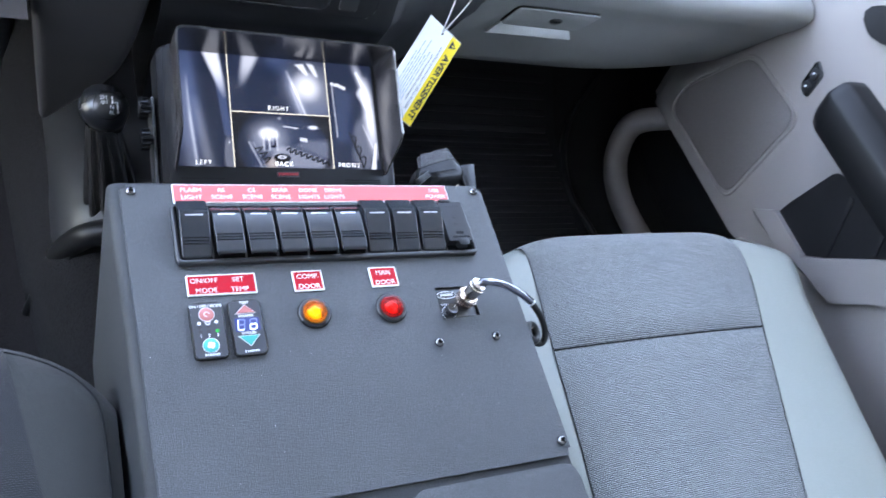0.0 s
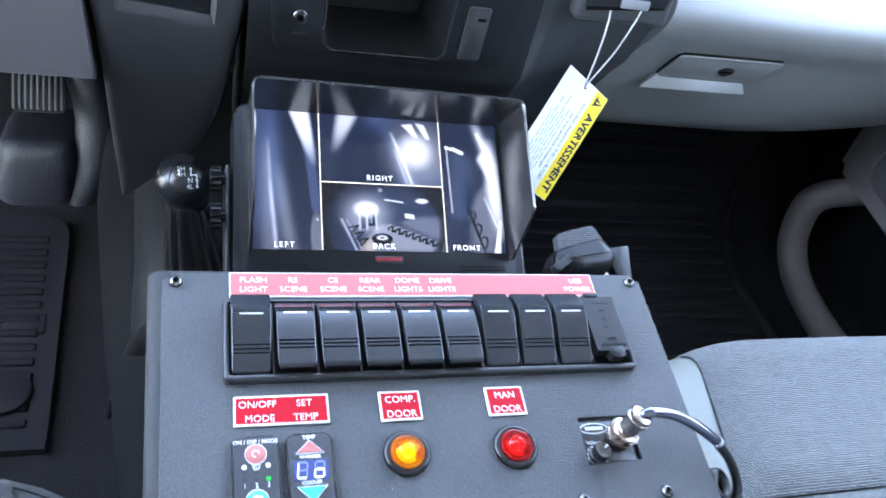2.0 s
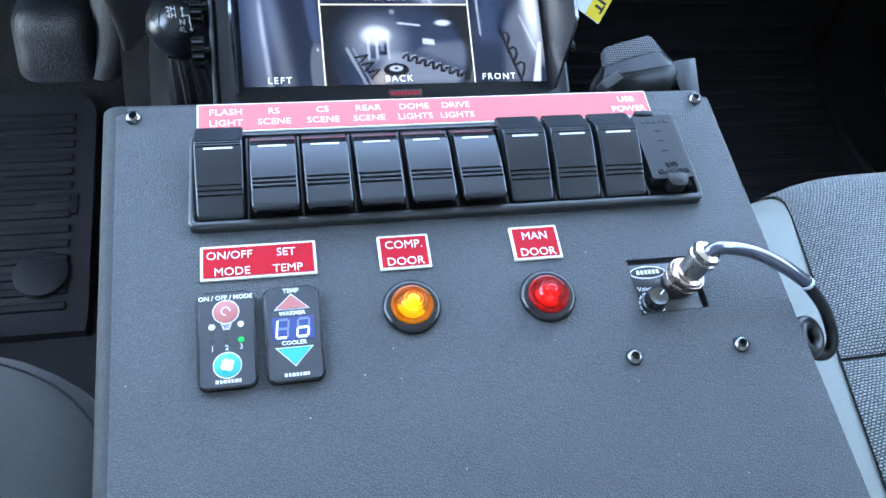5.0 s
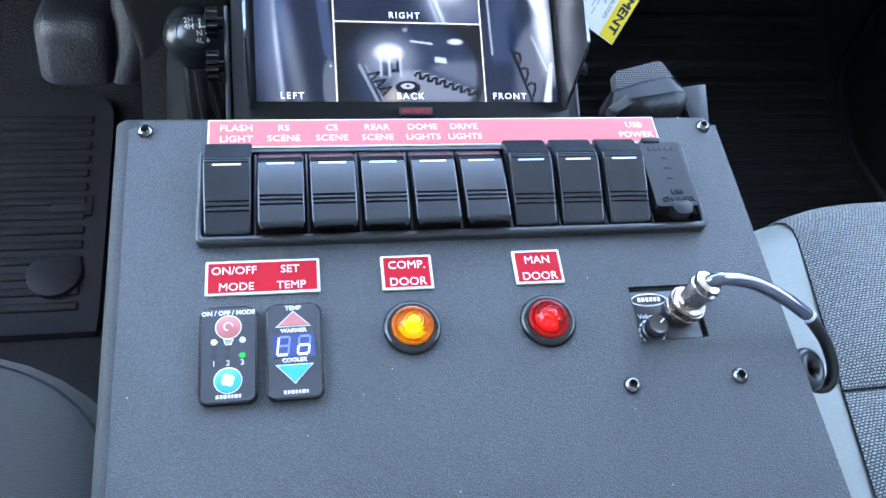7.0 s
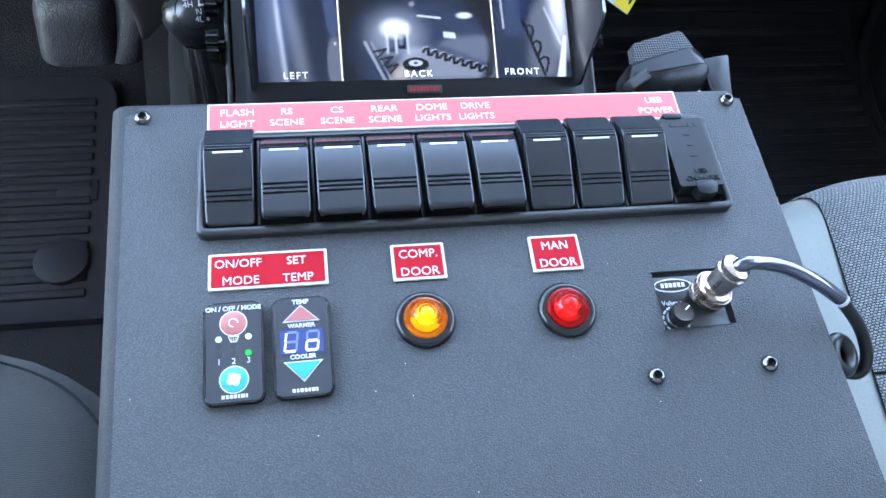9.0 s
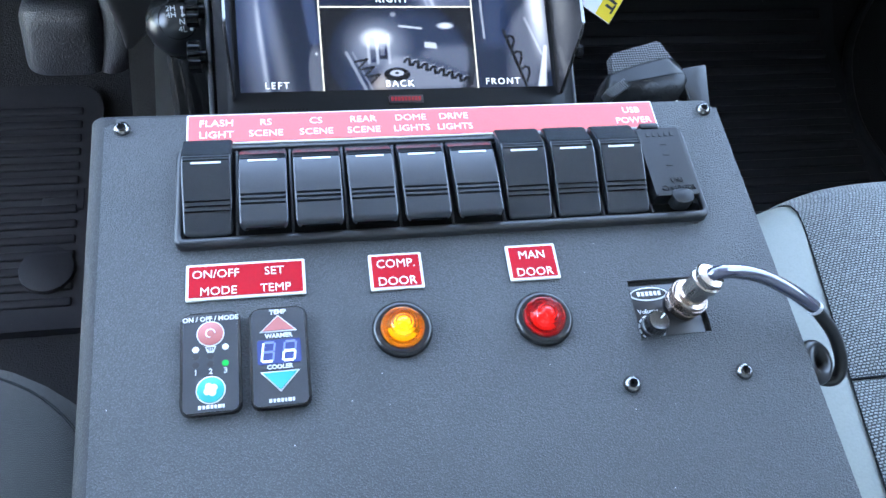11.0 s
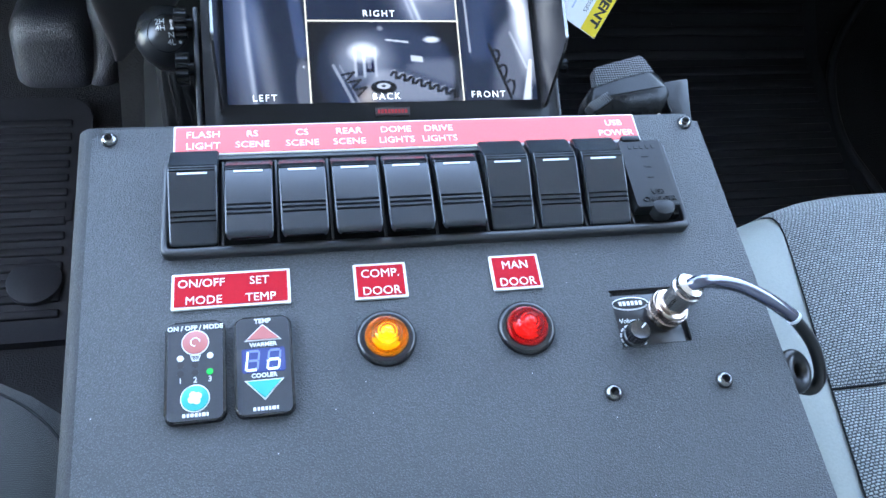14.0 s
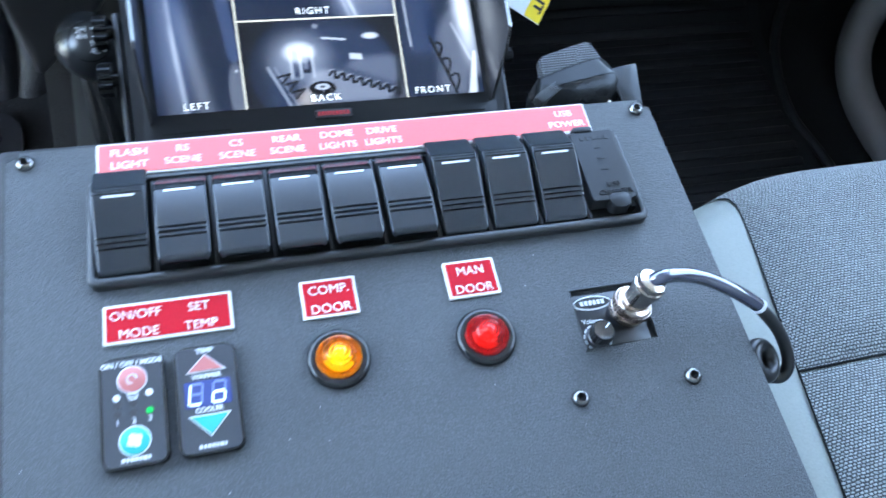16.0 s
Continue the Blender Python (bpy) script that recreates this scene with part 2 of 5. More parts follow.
def round_poly(pts, r, n=5):
    """Rounds each corner of a polygon."""
    out = []
    k = len(pts)
    for i in range(k):
        p, a, b = Vector(pts[i]), Vector(pts[i - 1]), Vector(pts[(i + 1) % k])
        da, db = (a - p), (b - p)
        q = min(r, da.length * 0.45, db.length * 0.45)
        s, e = p + da.normalized() * q, p + db.normalized() * q
        for j in range(n + 1):
            t = j / n
            v = s * (1 - t) ** 2 + p * 2 * t * (1 - t) + e * t ** 2
            out.append((v.x, v.y))
    return out


def lathe(profile, n=32, bm=None, m=None):
    """Turns r, z pairs about z."""
    bm = bm or bmesh.new()
    rings = []
    made = []
    for r, z in profile:
        if r < 1e-6:
            rings.append([bm.verts.new((0, 0, z))])
        else:
            rings.append([bm.verts.new((r * math.cos(2 * math.pi * i / n), r * math.sin(2 * math.pi * i / n), z)) for i in range(n)])
        made += rings[-1]
    for a, b in zip(rings, rings[1:]):
        for i in range(n):
            q = [a[i % len(a)], a[(i + 1) % len(a)], b[(i + 1) % len(b)], b[i % len(b)]]
            q = list(dict.fromkeys(q))
            if len(q) > 2:
                bm.faces.new(q)
    if m:
        bmesh.ops.transform(bm, matrix=m, verts=made)
    return bm


def tube(pts, r, n=12, bm=None, smooth_steps=6):
    """A round bar along a smooth line through pts; r: one radius or one for each point."""
    bm = bm or bmesh.new()
    P = [Vector(p) for p in pts]
    R = r if isinstance(r, (list, tuple)) else [r] * len(P)
    line, rad = [], []
    for i in range(len(P) - 1):
        p0, p1, p2, p3 = P[max(0, i - 1)], P[i], P[i + 1], P[min(len(P) - 1, i + 2)]
        for j in range(smooth_steps):
            t = j / smooth_steps
            line.append(0.5 * (2 * p1 + (p2 - p0) * t + (2 * p0 - 5 * p1 + 4 * p2 - p3) * t * t + (3 * p1 - p0 - 3 * p2 + p3) * t ** 3))
            rad.append(R[i] * (1 - t) + R[i + 1] * t)
    line.append(P[-1]), rad.append(R[-1])
    side = None
    rings = []
    for i, p in enumerate(line):
        d = (line[min(i + 1, len(line) - 1)] - line[max(i - 1, 0)]).normalized()
        if side is None:
            side = d.orthogonal().normalized()
        side = (side - d * side.dot(d)).normalized()
        up = d.cross(side)
        rings.append([bm.verts.new(p + rad[i] * (math.cos(a) * side + math.sin(a) * up)) for a in (2 * math.pi * k / n for k in range(n))])
    for a, b in zip(rings, rings[1:]):
        for k in range(n):
            bm.faces.new((a[k], a[(k + 1) % n], b[(k + 1) % n], b[k]))
    bm.faces.new(rings[0][::-1]), bm.faces.new(rings[-1])
    return bm


def loft(sections, close=True, caps=True, bm=None):
    bm = bm or bmesh.new()
    rows = [[bm.verts.new(p) for p in s] for s in sections]
    n = len(rows[0])
    for a, b in zip(rows, rows[1:]):
        for i in range(n if close else n - 1):
            bm.faces.new((a[i], a[(i + 1) % n], b[(i + 1) % n], b[i]))
    if caps:
        bm.faces.new(rows[0][::-1]), bm.faces.new(rows[-1])
    return bm


def words(text, size, thick=0.0002, bold=0.0, spacing=1.0):
    """Lettering as a mesh, centred on its origin, in the xy plane."""
    cu = bpy.data.curves.new("lettering", "FONT")
    cu.body, cu.size, cu.extrude, cu.offset = text, 1.0, thick / size, bold / size
    cu.align_x, cu.align_y, cu.space_character, cu.resolution_u = "CENTER", "CENTER", spacing, 3
    ob = new("lettering", cu)
    bpy.context.view_layer.update()
    me = bpy.data.meshes.new_from_object(ob.evaluated_get(bpy.context.evaluated_depsgraph_get()))
    bpy.data.objects.remove(ob)
    bpy.data.curves.remove(cu)
    bm = bmesh.new()
    bm.from_mesh(me)
    bpy.data.meshes.remove(me)
    bmesh.ops.scale(bm, vec=(size, size, size), verts=bm.verts[:])
    return bm


def write(text, size, x, y, z, parent, material=None, bold=0.0, thick=0.0002, spacing=1.0, wide=1.0, turn=0):
    bm = words(text, size, thick, bold, spacing)
    bmesh.ops.transform(bm, matrix=pose(x, y, z, 0, 0, turn) @ Matrix.Diagonal((wide, 1, 1, 1)), verts=bm.verts[:])
    return part("lettering", bm, material or PRINT, parent, smooth=False)


# ---- the sloping panel's own frame: u across, v up the slope, w out of it ----
SLOPE = pose(0, 0, 0.45, 14, 0, 0)


def on_panel(u, v, w=0.0):
    return SLOPE @ pose(u, v, w)


TUNNEL = mat("grey_tunnel_plastic", (0.013, 0.0135, 0.015), 0.40, spec=0.2, grain=1400, bump=0.2, var=0.1)

# ---- cab shell ----
def structure(name, bm, material, label, category, smooth=False):
    ob = part(name, bm, material, smooth=smooth)
    return tagged(ob, label, category, kind="structure")


def floor_height(y):
    if y < 0.22:
        return 0.05
    if y < 0.5:
        return 0.05 + (y - 0.22) * 0.36
    return 0.151 + (y - 0.5) * 1.0


def floor_sheet(x0, x1, ys, lift=0.0, thick=0.012, wave=0.0, corner=0.0):
    """A sheet that follows the floor pan and the toe board."""
    bm = bmesh.new()
    cols = 12
    grid = {}
    for k, lay in enumerate((0.0, -thick)):
        for j, y in enumerate(ys):
            for i in range(cols + 1):
                x = x0 + (x1 - x0) * i / cols
                if corner and y > ys[-1] - corner:
                    q = (y - ys[-1] + corner) / corner
                    x -= corner * (1 - math.sqrt(1 - q * q)) * (2 * i / cols - 1)
                z = floor_height(y) + lift + lay
                if wave and k == 0:
                    z += wave * noise.noise((x * 9, y * 9, 0))
                grid[k, j, i] = bm.verts.new((x, y, z))
    for j in range(len(ys) - 1):
        for i in range(cols):
            bm.faces.new((grid[0, j, i], grid[0, j, i + 1], grid[0, j + 1, i + 1], grid[0, j + 1, i]))
            bm.faces.new((grid[1, j, i], grid[1, j + 1, i], grid[1, j + 1, i + 1], grid[1, j, i + 1]))
    for j in range(len(ys) - 1):
        for i in (0, cols):
            bm.faces.new((grid[0, j, i], grid[0, j + 1, i], grid[1, j + 1, i], grid[1, j, i]))
    for i in range(cols):
        for j in (0, len(ys) - 1):
            bm.faces.new((grid[0, j, i], grid[0, j, i + 1], grid[1, j, i + 1], grid[1, j, i]))
    return bm


def span(a, b, n):
    return [a + (b - a) * i / n for i in range(n + 1)]


structure("floor", floor_sheet(-0.75, 1.03, span(-1.2, 0.2, 6) + span(0.24, 0.5, 8) + span(0.54, 0.95, 6), wave=0.004), FLOOR_VINYL,
          "black textured vinyl cab floor running up the toe board", "floor", True)
structure("wall_front", box(-0.8, 1.08, 0.95, 0.99, 0.0, 0.78), DASH_DARK, "dark firewall behind the dashboard", "wall")
structure("ceiling", box(-0.8, 1.08, -1.2, 0.25, 1.30, 1.34), HEADLINER, "grey fabric cab headliner", "ceiling")
structure("wall_rear", box(-0.8, 1.08, -0.94, -0.90, 0.0, 1.30), DASH_GREY, "grey trimmed rear wall of the cab", "wall")
for x0, x1 in ((-0.80, -0.72), (0.98, 1.06)):
    structure("pillar", box(x0, x1, -0.90, -0.42, 0.66, 1.30), DASH_GREY, "grey trimmed door pillar", "pillar")
for x in (-0.70, 0.98):
    bm = tube([(x, 0.85, 0.74), (x * 0.97 + 0.004, 0.5, 1.08), (x * 0.92 + 0.012, 0.24, 1.31)], 0.035)
    structure("pillar", bm, HEADLINER, "grey windscreen pillar", "pillar", True)
structure("wall_left", box(-0.80, -0.72, 0.50, 0.95, 0.0, 0.66), DASH_DARK, "dark kick panel beside the pedals", "wall")
# Added, never in view: cuts doorway light on console side, for the operator's body.
structure("wall_left_light_block", box(-0.80, -0.72, -0.90, 0.05, 0.0, 0.66, 0.006), DASH_DARK, "unseen dark panel added beside the driver seat to block light", "wall")
# Unseen; kept low so light reaches the driver footwell.
structure("door_sill", box(-0.80, -0.72, 0.05, 0.50, 0.0, 0.16, 0.006), DASH_DARK, "dark sill of the driver doorway", "sill")
structure("ground", box(-400, 400, -400, 400, -0.75, -0.70), mat("concrete_ground", (0.32, 0.31, 0.29), 0.8, grain=60, bump=0.3, var=0.15, wear=0.5), "pale concrete ground outside the cab", "ground")

# ---- footwell mats ----
def ribbed_mat(name, x0, x1, y0, y1, step, label):
    """A rubber mat on the floor with raised cross ribs."""
    ob = tagged(part(name, floor_sheet(x0, x1, span(y0, y1 - 0.03, 18) + span(y1 - 0.025, y1, 8), 0.010, 0.009, corner=0.03), MAT_RUBBER), label, "floor mat")
    shared = None
    y = y0 + 0.03
    while y < y1 - 0.03:
        slope = math.degrees(math.atan2(floor_height(y + 0.005) - floor_height(y - 0.005), 0.01))
        m = pose((x0 + x1) / 2, y, floor_height(y) + 0.010, slope, 0, 0)
        if shared is None:
            w = (x1 - x0) / 2 - 0.020
            shared = part("rib", box(-w, w, -step * 0.3, step * 0.3, -0.002, 0.0032, 0.0024, 3), MAT_RUBBER, ob, m=m)
        else:
            r = new("rib", shared.data)
            r.parent, r.matrix_basis = ob, m
        y += step
    return ob


pas = ribbed_mat("floor_mat", 0.26, 0.765, 0.16, 0.80, 0.021, "black rubber mat with cross ribs in the passenger footwell")
part("rim", tube([(0.905, 0.62, 0.284), (0.875, 0.586, 0.247), (0.814, 0.535, 0.196), (0.776, 0.477, 0.153), (0.757, 0.387, 0.120), (0.777, 0.314, 0.094), (0.80, 0.22, 0.060)], 0.006, 10), MAT_RUBBER, pas, "raised black mat rim")
drv = ribbed_mat("floor_mat", -0.52, -0.131, 0.20, 0.466, 0.0157, "black rubber mat with ribs in the driver footwell")
part("heel_pad", prism(circle(0, 0, 0.026, n=32), 0, 0.006, 0.002), MAT_RUBBER, drv, m=pose(-0.175, 0.262, 0.0745, 12, 0, 0))
part("emblem", box(-0.02, 0.02, -0.012, 0.012, 0, 0.003, 0.001), MAT_RUBBER, drv, m=pose(-0.165, 0.335, 0.1005, 19.8, 0, 0))

# transmission tunnel
secs = []
for y, zt, xa, xb in ((-0.9, 0.12, -0.04, 0.32), (0.05, 0.16, -0.045, 0.33), (0.16, 0.22, -0.06, 0.30), (0.3, 0.27, -0.085, 0.28), (0.5, 0.33, -0.11, 0.27), (0.94, 0.42, -0.16, 0.27)):
    s = []
    for i in range(17):
        a = math.pi * (1 - i / 16)
        cx, hw = (xa + xb) / 2, (xb - xa) / 2
        s.append((cx + hw * math.copysign(abs(math.cos(a)) ** 0.55, math.cos(a)), y, 0.02 + (zt - 0.02) * math.sin(a) ** 0.55))
    secs.append(s)
tagged(part("transmission_tunnel", loft(secs), CARPET), "charcoal moulded transmission tunnel under the console", "tunnel", kind="structure")

# moulded tunnel cover round the shifter, with a rolled dark edge at its rear
secs = []
for y, zt, xa, xb in ((0.168, 0.262, -0.044, 0.29), (0.176, 0.276, -0.050, 0.295), (0.20, 0.288, -0.055, 0.30), (0.26, 0.303, -0.060, 0.30), (0.36, 0.325, -0.068, 0.30), (0.50, 0.36, -0.080, 0.30)):
    s = []
    for i in range(25):
        a = math.pi * (1 - i / 24)
        cx, hw = (xa + xb) / 2, (xb - xa) / 2
        s.append((cx + hw * math.copysign(abs(math.cos(a)) ** 0.62, math.cos(a)), y + (0.075 * (1 - math.sin(a) ** 0.4) if y < 0.3 and a > 1.57 else 0), 0.05 + (zt - 0.05) * math.sin(a) ** 0.45))
    secs.append(s)
cover_t = tagged(part("tunnel_cover", loft(secs), TUNNEL), "grey moulded tunnel cover round the shift lever", "tunnel cover")
part("edge_roll", tube([(-0.076, 0.240, 0.06), (-0.064, 0.234, 0.10), (-0.046, 0.222, 0.165), (-0.026, 0.190, 0.222), (-0.004, 0.170, 0.252), (0.06, 0.165, 0.262), (0.2, 0.165, 0.262)], [0.005, 0.007, 0.011, 0.013, 0.013, 0.012, 0.012], 12), HANDLEP, cover_t, "black rolled edge")

# driver foot rest: a padded block on the toe board and a ridge beside the tunnel
rest = thing("foot_rest", pose(-0.16, 0.52, 0.16), "black textured vinyl foot rest block with a rounded side ridge", "foot rest", kind="structure")
RM = pose(0.16, -0.52, -0.16)
ring = round_poly([(-0.220, 0.130), (-0.128, 0.130), (-0.120, 0.229), (-0.208, 0.229)], 0.026, 6)
secs = [[(x, 0.64, z) for x, z in ring]]
for k in range(8):
    a = math.pi / 2 * k / 7
    inset, y = 0.022 * (1 - math.cos(a)), 0.512 - 0.026 * math.sin(a)
    kx, kz = 1 - inset / 0.046, 1 - inset / 0.053
    secs.append([(-0.169 + (x + 0.169) * kx, y, 0.183 + (z - 0.183) * kz) for x, z in ring])
for f, y in ((0.36, 0.4853), (0.2, 0.4848), (0.05, 0.4846)):
    secs.append([(-0.169 + (x + 0.169) * f, y, 0.183 + (z - 0.183) * f) for x, z in ring])
part("pad", loft(secs), VINYL, rest, m=RM)
secs = []
for x, z in ((-0.124, 0.140), (-0.121, 0.153), (-0.110, 0.172), (-0.101, 0.203), (-0.097, 0.244), (-0.100, 0.277), (-0.112, 0.314), (-0.128, 0.350)):
    d = 0.5 * max(0, z - 0.20)
    bulge = [(x - 0.004 + 0.027 * math.cos(a), 0.524 + 0.35 * d - 0.036 * math.sin(a) ** 0.8, z) for a in (math.pi * k / 14 for k in range(15))]
    secs.append([(x + 0.050, 0.64 + d, z)] + bulge + [(x - 0.034, 0.66 + d, z)])
part("ridge", loft(secs, False, False), VINYL, rest, m=RM)

KNEE = mat("grey_knee_plastic", (0.078, 0.072, 0.076), 0.55, grain=1400, bump=0.2, var=0.1)

# brake pedal
WORN = mat("worn_pedal_rubber", (0.16, 0.155, 0.16), 0.6, grain=900, bump=0.2, var=0.15)
pedal = thing("brake_pedal", pose(-0.158, 0.505, 0.292, 58, 0, 0), "black brake pedal with a ribbed rubber pad", "pedal")
part("pad", prism(rrect(-0.0265, 0.0265, -0.026, 0.026, 0.007), -0.006, 0.004, 0.0015), RUBBER, pedal)
rib = part("rib", box(-0.0015, 0.0015, -0.0235, 0.022, 0.003, 0.0065, 0.0008), WORN, pedal, "worn grey pad rib", m=pose(-0.0236, 0, 0))
for i in range(1, 9):
    r = new("rib", rib.data)
    r.parent, r.matrix_basis = pedal, pose(-0.0236 + i * 0.0059, 0, 0)
part("arm", tube([(0.0, 0.01, -0.006), (0.0, 0.05, -0.05), (0.0, 0.2, -0.09)], 0.008), DASH_DARK, pedal)


# ---- dashboard ----
dash = thing("dashboard", pose(0, 0, 0), "grey and charcoal truck dashboard above both footwells", "dashboard")


def profile_piece(name, prof, x0, x1, material, label="", skew=0.0, curl=0.0):
    """A length of dashboard with the profile y, z; skew moves its lower left end to the right."""
    zs = [z for _, z in prof]
    lo, hi = min(zs), max(zs)
    secs = []
    n = 20
    for k in range(n + 1):
        f = k / n
        g = curl * (max(0, f - 0.45) / 0.55) ** 1.6
        secs.append([(x0 + (x1 - x0) * f + skew * (1 - f) * (hi - z), y if g == 0 else min(max(y, 0.42), y + g * max(0, 0.545 - z)), z) for y, z in prof])
    return part(name, loft(secs), material, dash, label)


def smooth_profile(pts, n=6):
    out = []
    P = [Vector(p) for p in pts]
    for i in range(len(P) - 1):
        p0, p1, p2, p3 = P[max(0, i - 1)], P[i], P[i + 1], P[min(len(P) - 1, i + 2)]
        for j in range(n):
            t = j / n
            v = 0.5 * (2 * p1 + (p2 - p0) * t + (2 * p0 - 5 * p1 + 4 * p2 - p3) * t * t + (3 * p1 - p0 - 3 * p2 + p3) * t ** 3)
            out.append((v.x, v.y))
    out.append(tuple(P[-1]))
    return out


GLOVE = smooth_profile([(0.345, 0.384), (0.322, 0.400), (0.300, 0.432), (0.282, 0.468), (0.266, 0.500), (0.252, 0.522), (0.248, 0.540), (0.258, 0.556), (0.285, 0.566), (0.33, 0.572)]) + [(0.40, 0.572), (0.40, 0.384)]
profile_piece("glove_box_lid", GLOVE, 0.410, 0.875, DASH_GREY, "grey moulded glove box lid with a rounded top edge", skew=-0.30, curl=0.36)
TOP = [(0.36, 0.55), (0.365, 0.568), (0.39, 0.578), (0.50, 0.605), (0.65, 0.66), (0.94, 0.72), (0.94, 0.40), (0.42, 0.37), (0.38, 0.40)]
profile_piece("dash_top", TOP, -0.72, 0.98, DASH_MID, "charcoal upper dashboard")

# glove box latch: recessed surround, paddle, key hole
latch_m = pose(0.482, 0.2731, 0.4838, 116.6, 0, 0)
part("latch_surround", prism(round_poly([(-0.0790, -0.0125), (0.0400, -0.0110), (0.0350, 0.0012), (-0.0610, 0.0018)], 0.002), -0.004, 0.0026, 0.0006), DASH_GREY, dash, "pale raised finger lip", m=latch_m @ pose(0.004, -0.0108, 0.0016, -46, 0, 0))
part("latch_gap", prism(round_poly([(-0.0589, -0.0109), (0.0500, -0.0089), (0.0676, 0.0243), (-0.0487, 0.0223)], 0.007), -0.006, 0.0022, 0.0005), SOCKET, dash, m=latch_m)
paddle = part("latch_paddle", prism(round_poly([(-0.0585, -0.0105), (0.0492, -0.0085), (0.0668, 0.0240), (-0.0485, 0.0220)], 0.006), -0.004, 0.0040, 0.0022, 3), DASH_GREY, dash, "grey glove box latch paddle", m=latch_m)
part("lock", prism(circle(0.010, 0.006, 0.009, 0.0058), 0.003, 0.0047, 0.0005), DASH_MID, paddle, "charcoal lock barrel")
part("key_slot", box(0.004, 0.016, 0.0045, 0.0072, 0.004, 0.0050), SOCKET, paddle)

# centre stack
prof = [(0.215, 0.47), (0.205, 0.488), (0.203, 0.60), (0.23, 0.66), (0.42, 0.68), (0.42, 0.30), (0.30, 0.30), (0.26, 0.40)]


def stack_run(stations):
    bm = loft([[(x, min(0.42, y + dy * (1 if z < 0.54 else 0.4)), z) for y, z in prof] for x, dy in stations])
    for v in bm.verts:
        if v.co.x > 0.25 and v.co.z < 0.5:
            v.co.x -= (0.33 * (0.5 - v.co.z) + 0.01) * (v.co.x - 0.25) / 0.12
    return bm


def carve(ob, bm):
    """Takes the solid bm, given in the world, out of a part."""
    cutter = part("cutter", bm, SOCKET)
    mod = ob.modifiers.new("cut", "BOOLEAN")
    mod.object, mod.solver = cutter, "EXACT"
    bpy.context.view_layer.update()
    me = bpy.data.meshes.new_from_object(ob.evaluated_get(bpy.context.evaluated_depsgraph_get()))
    ob.modifiers.clear()
    ob.data = me
    bpy.data.objects.remove(cutter)
    me.set_sharp_from_angle(angle=radians(38))


part("stack_flank", stack_run(((0.2622, 0.006), (0.272, 0.016), (0.285, 0.030), (0.33, 0.048), (0.37, 0.055), (0.40, 0.062))), STACK_GREY, dash, "smooth charcoal-grey side of the middle stack")
bm = stack_run(((0.042, 0.0), (0.245, 0.0), (0.262, 0.006)))
front = part("centre_console_front", bm, DASH_DARK, dash, "near-black moulded middle of the dashboard")
bm = prism(round_poly([(0.0605, 0.4985), (0.236, 0.4985), (0.243, 0.60), (0.052, 0.60)], 0.011), -0.002, 0.0045, 0.0015)
bezel_m = Matrix(((1, 0, 0, 0), (0, 0, -1, 0.2045), (0, 1, 0, 0), (0, 0, 0, 1)))
lower = part("lower_bezel", bm, BEZEL, dash, "satin black lower bezel", m=bezel_m)
cubby = round_poly([(0.0960, 0.5035), (0.1880, 0.5035), (0.1935, 0.640), (0.0935, 0.640)], 0.010)
for ob in (front, lower):
    carve(ob, loft([[(0.142 + (x - 0.142) * f, y, z if f == 1 else z + 0.005) for x, z in cubby] for y, f in ((0.18, 1), (0.206, 1), (0.275, 0.9))]))
ring = [(x, z, 0.0046) for x, z in cubby if z < 0.53]
ring = sorted(ring, key=lambda p: math.atan2(p[0] - 0.142, 0.56 - p[1]))
part("cubby_rim", tube([(0.0950, 0.57, 0.0046)] + ring + [(0.1907, 0.57, 0.0046)], 0.0009, 8), GLOSS, dash, m=bezel_m)
blank = part("switch_blank", prism(round_poly([(0.1985, 0.5060), (0.2165, 0.5060), (0.2185, 0.548), (0.2005, 0.548)], 0.003), 0.003, 0.0068, 0.0012), DASH_MID, dash, "charcoal switch blank", m=bezel_m)
part("slot", box(0.2085, 0.2150, 0.5375, 0.5400, 0.006, 0.0071), SOCKET, blank)
jack = part("socket_ring", lathe([(0.0054, 0.003), (0.0054, 0.0050), (0.0047, 0.0058), (0.0040, 0.0052), (0.0036, 0.0062), (0.0029, 0.0066), (0.0024, 0.0056), (0.0022, 0.003)]), GUNMETAL, dash, "dark metal socket ring", m=bezel_m @ pose(0.078, 0.5262, 0))
part("socket", prism(circle(0, 0, 0.0023), 0.002, 0.0050), SOCKET, jack)
part("print_bar", box(0.0730, 0.0835, 0.5130, 0.5145, 0.0040, 0.0048), DASH_MID, dash, m=bezel_m)

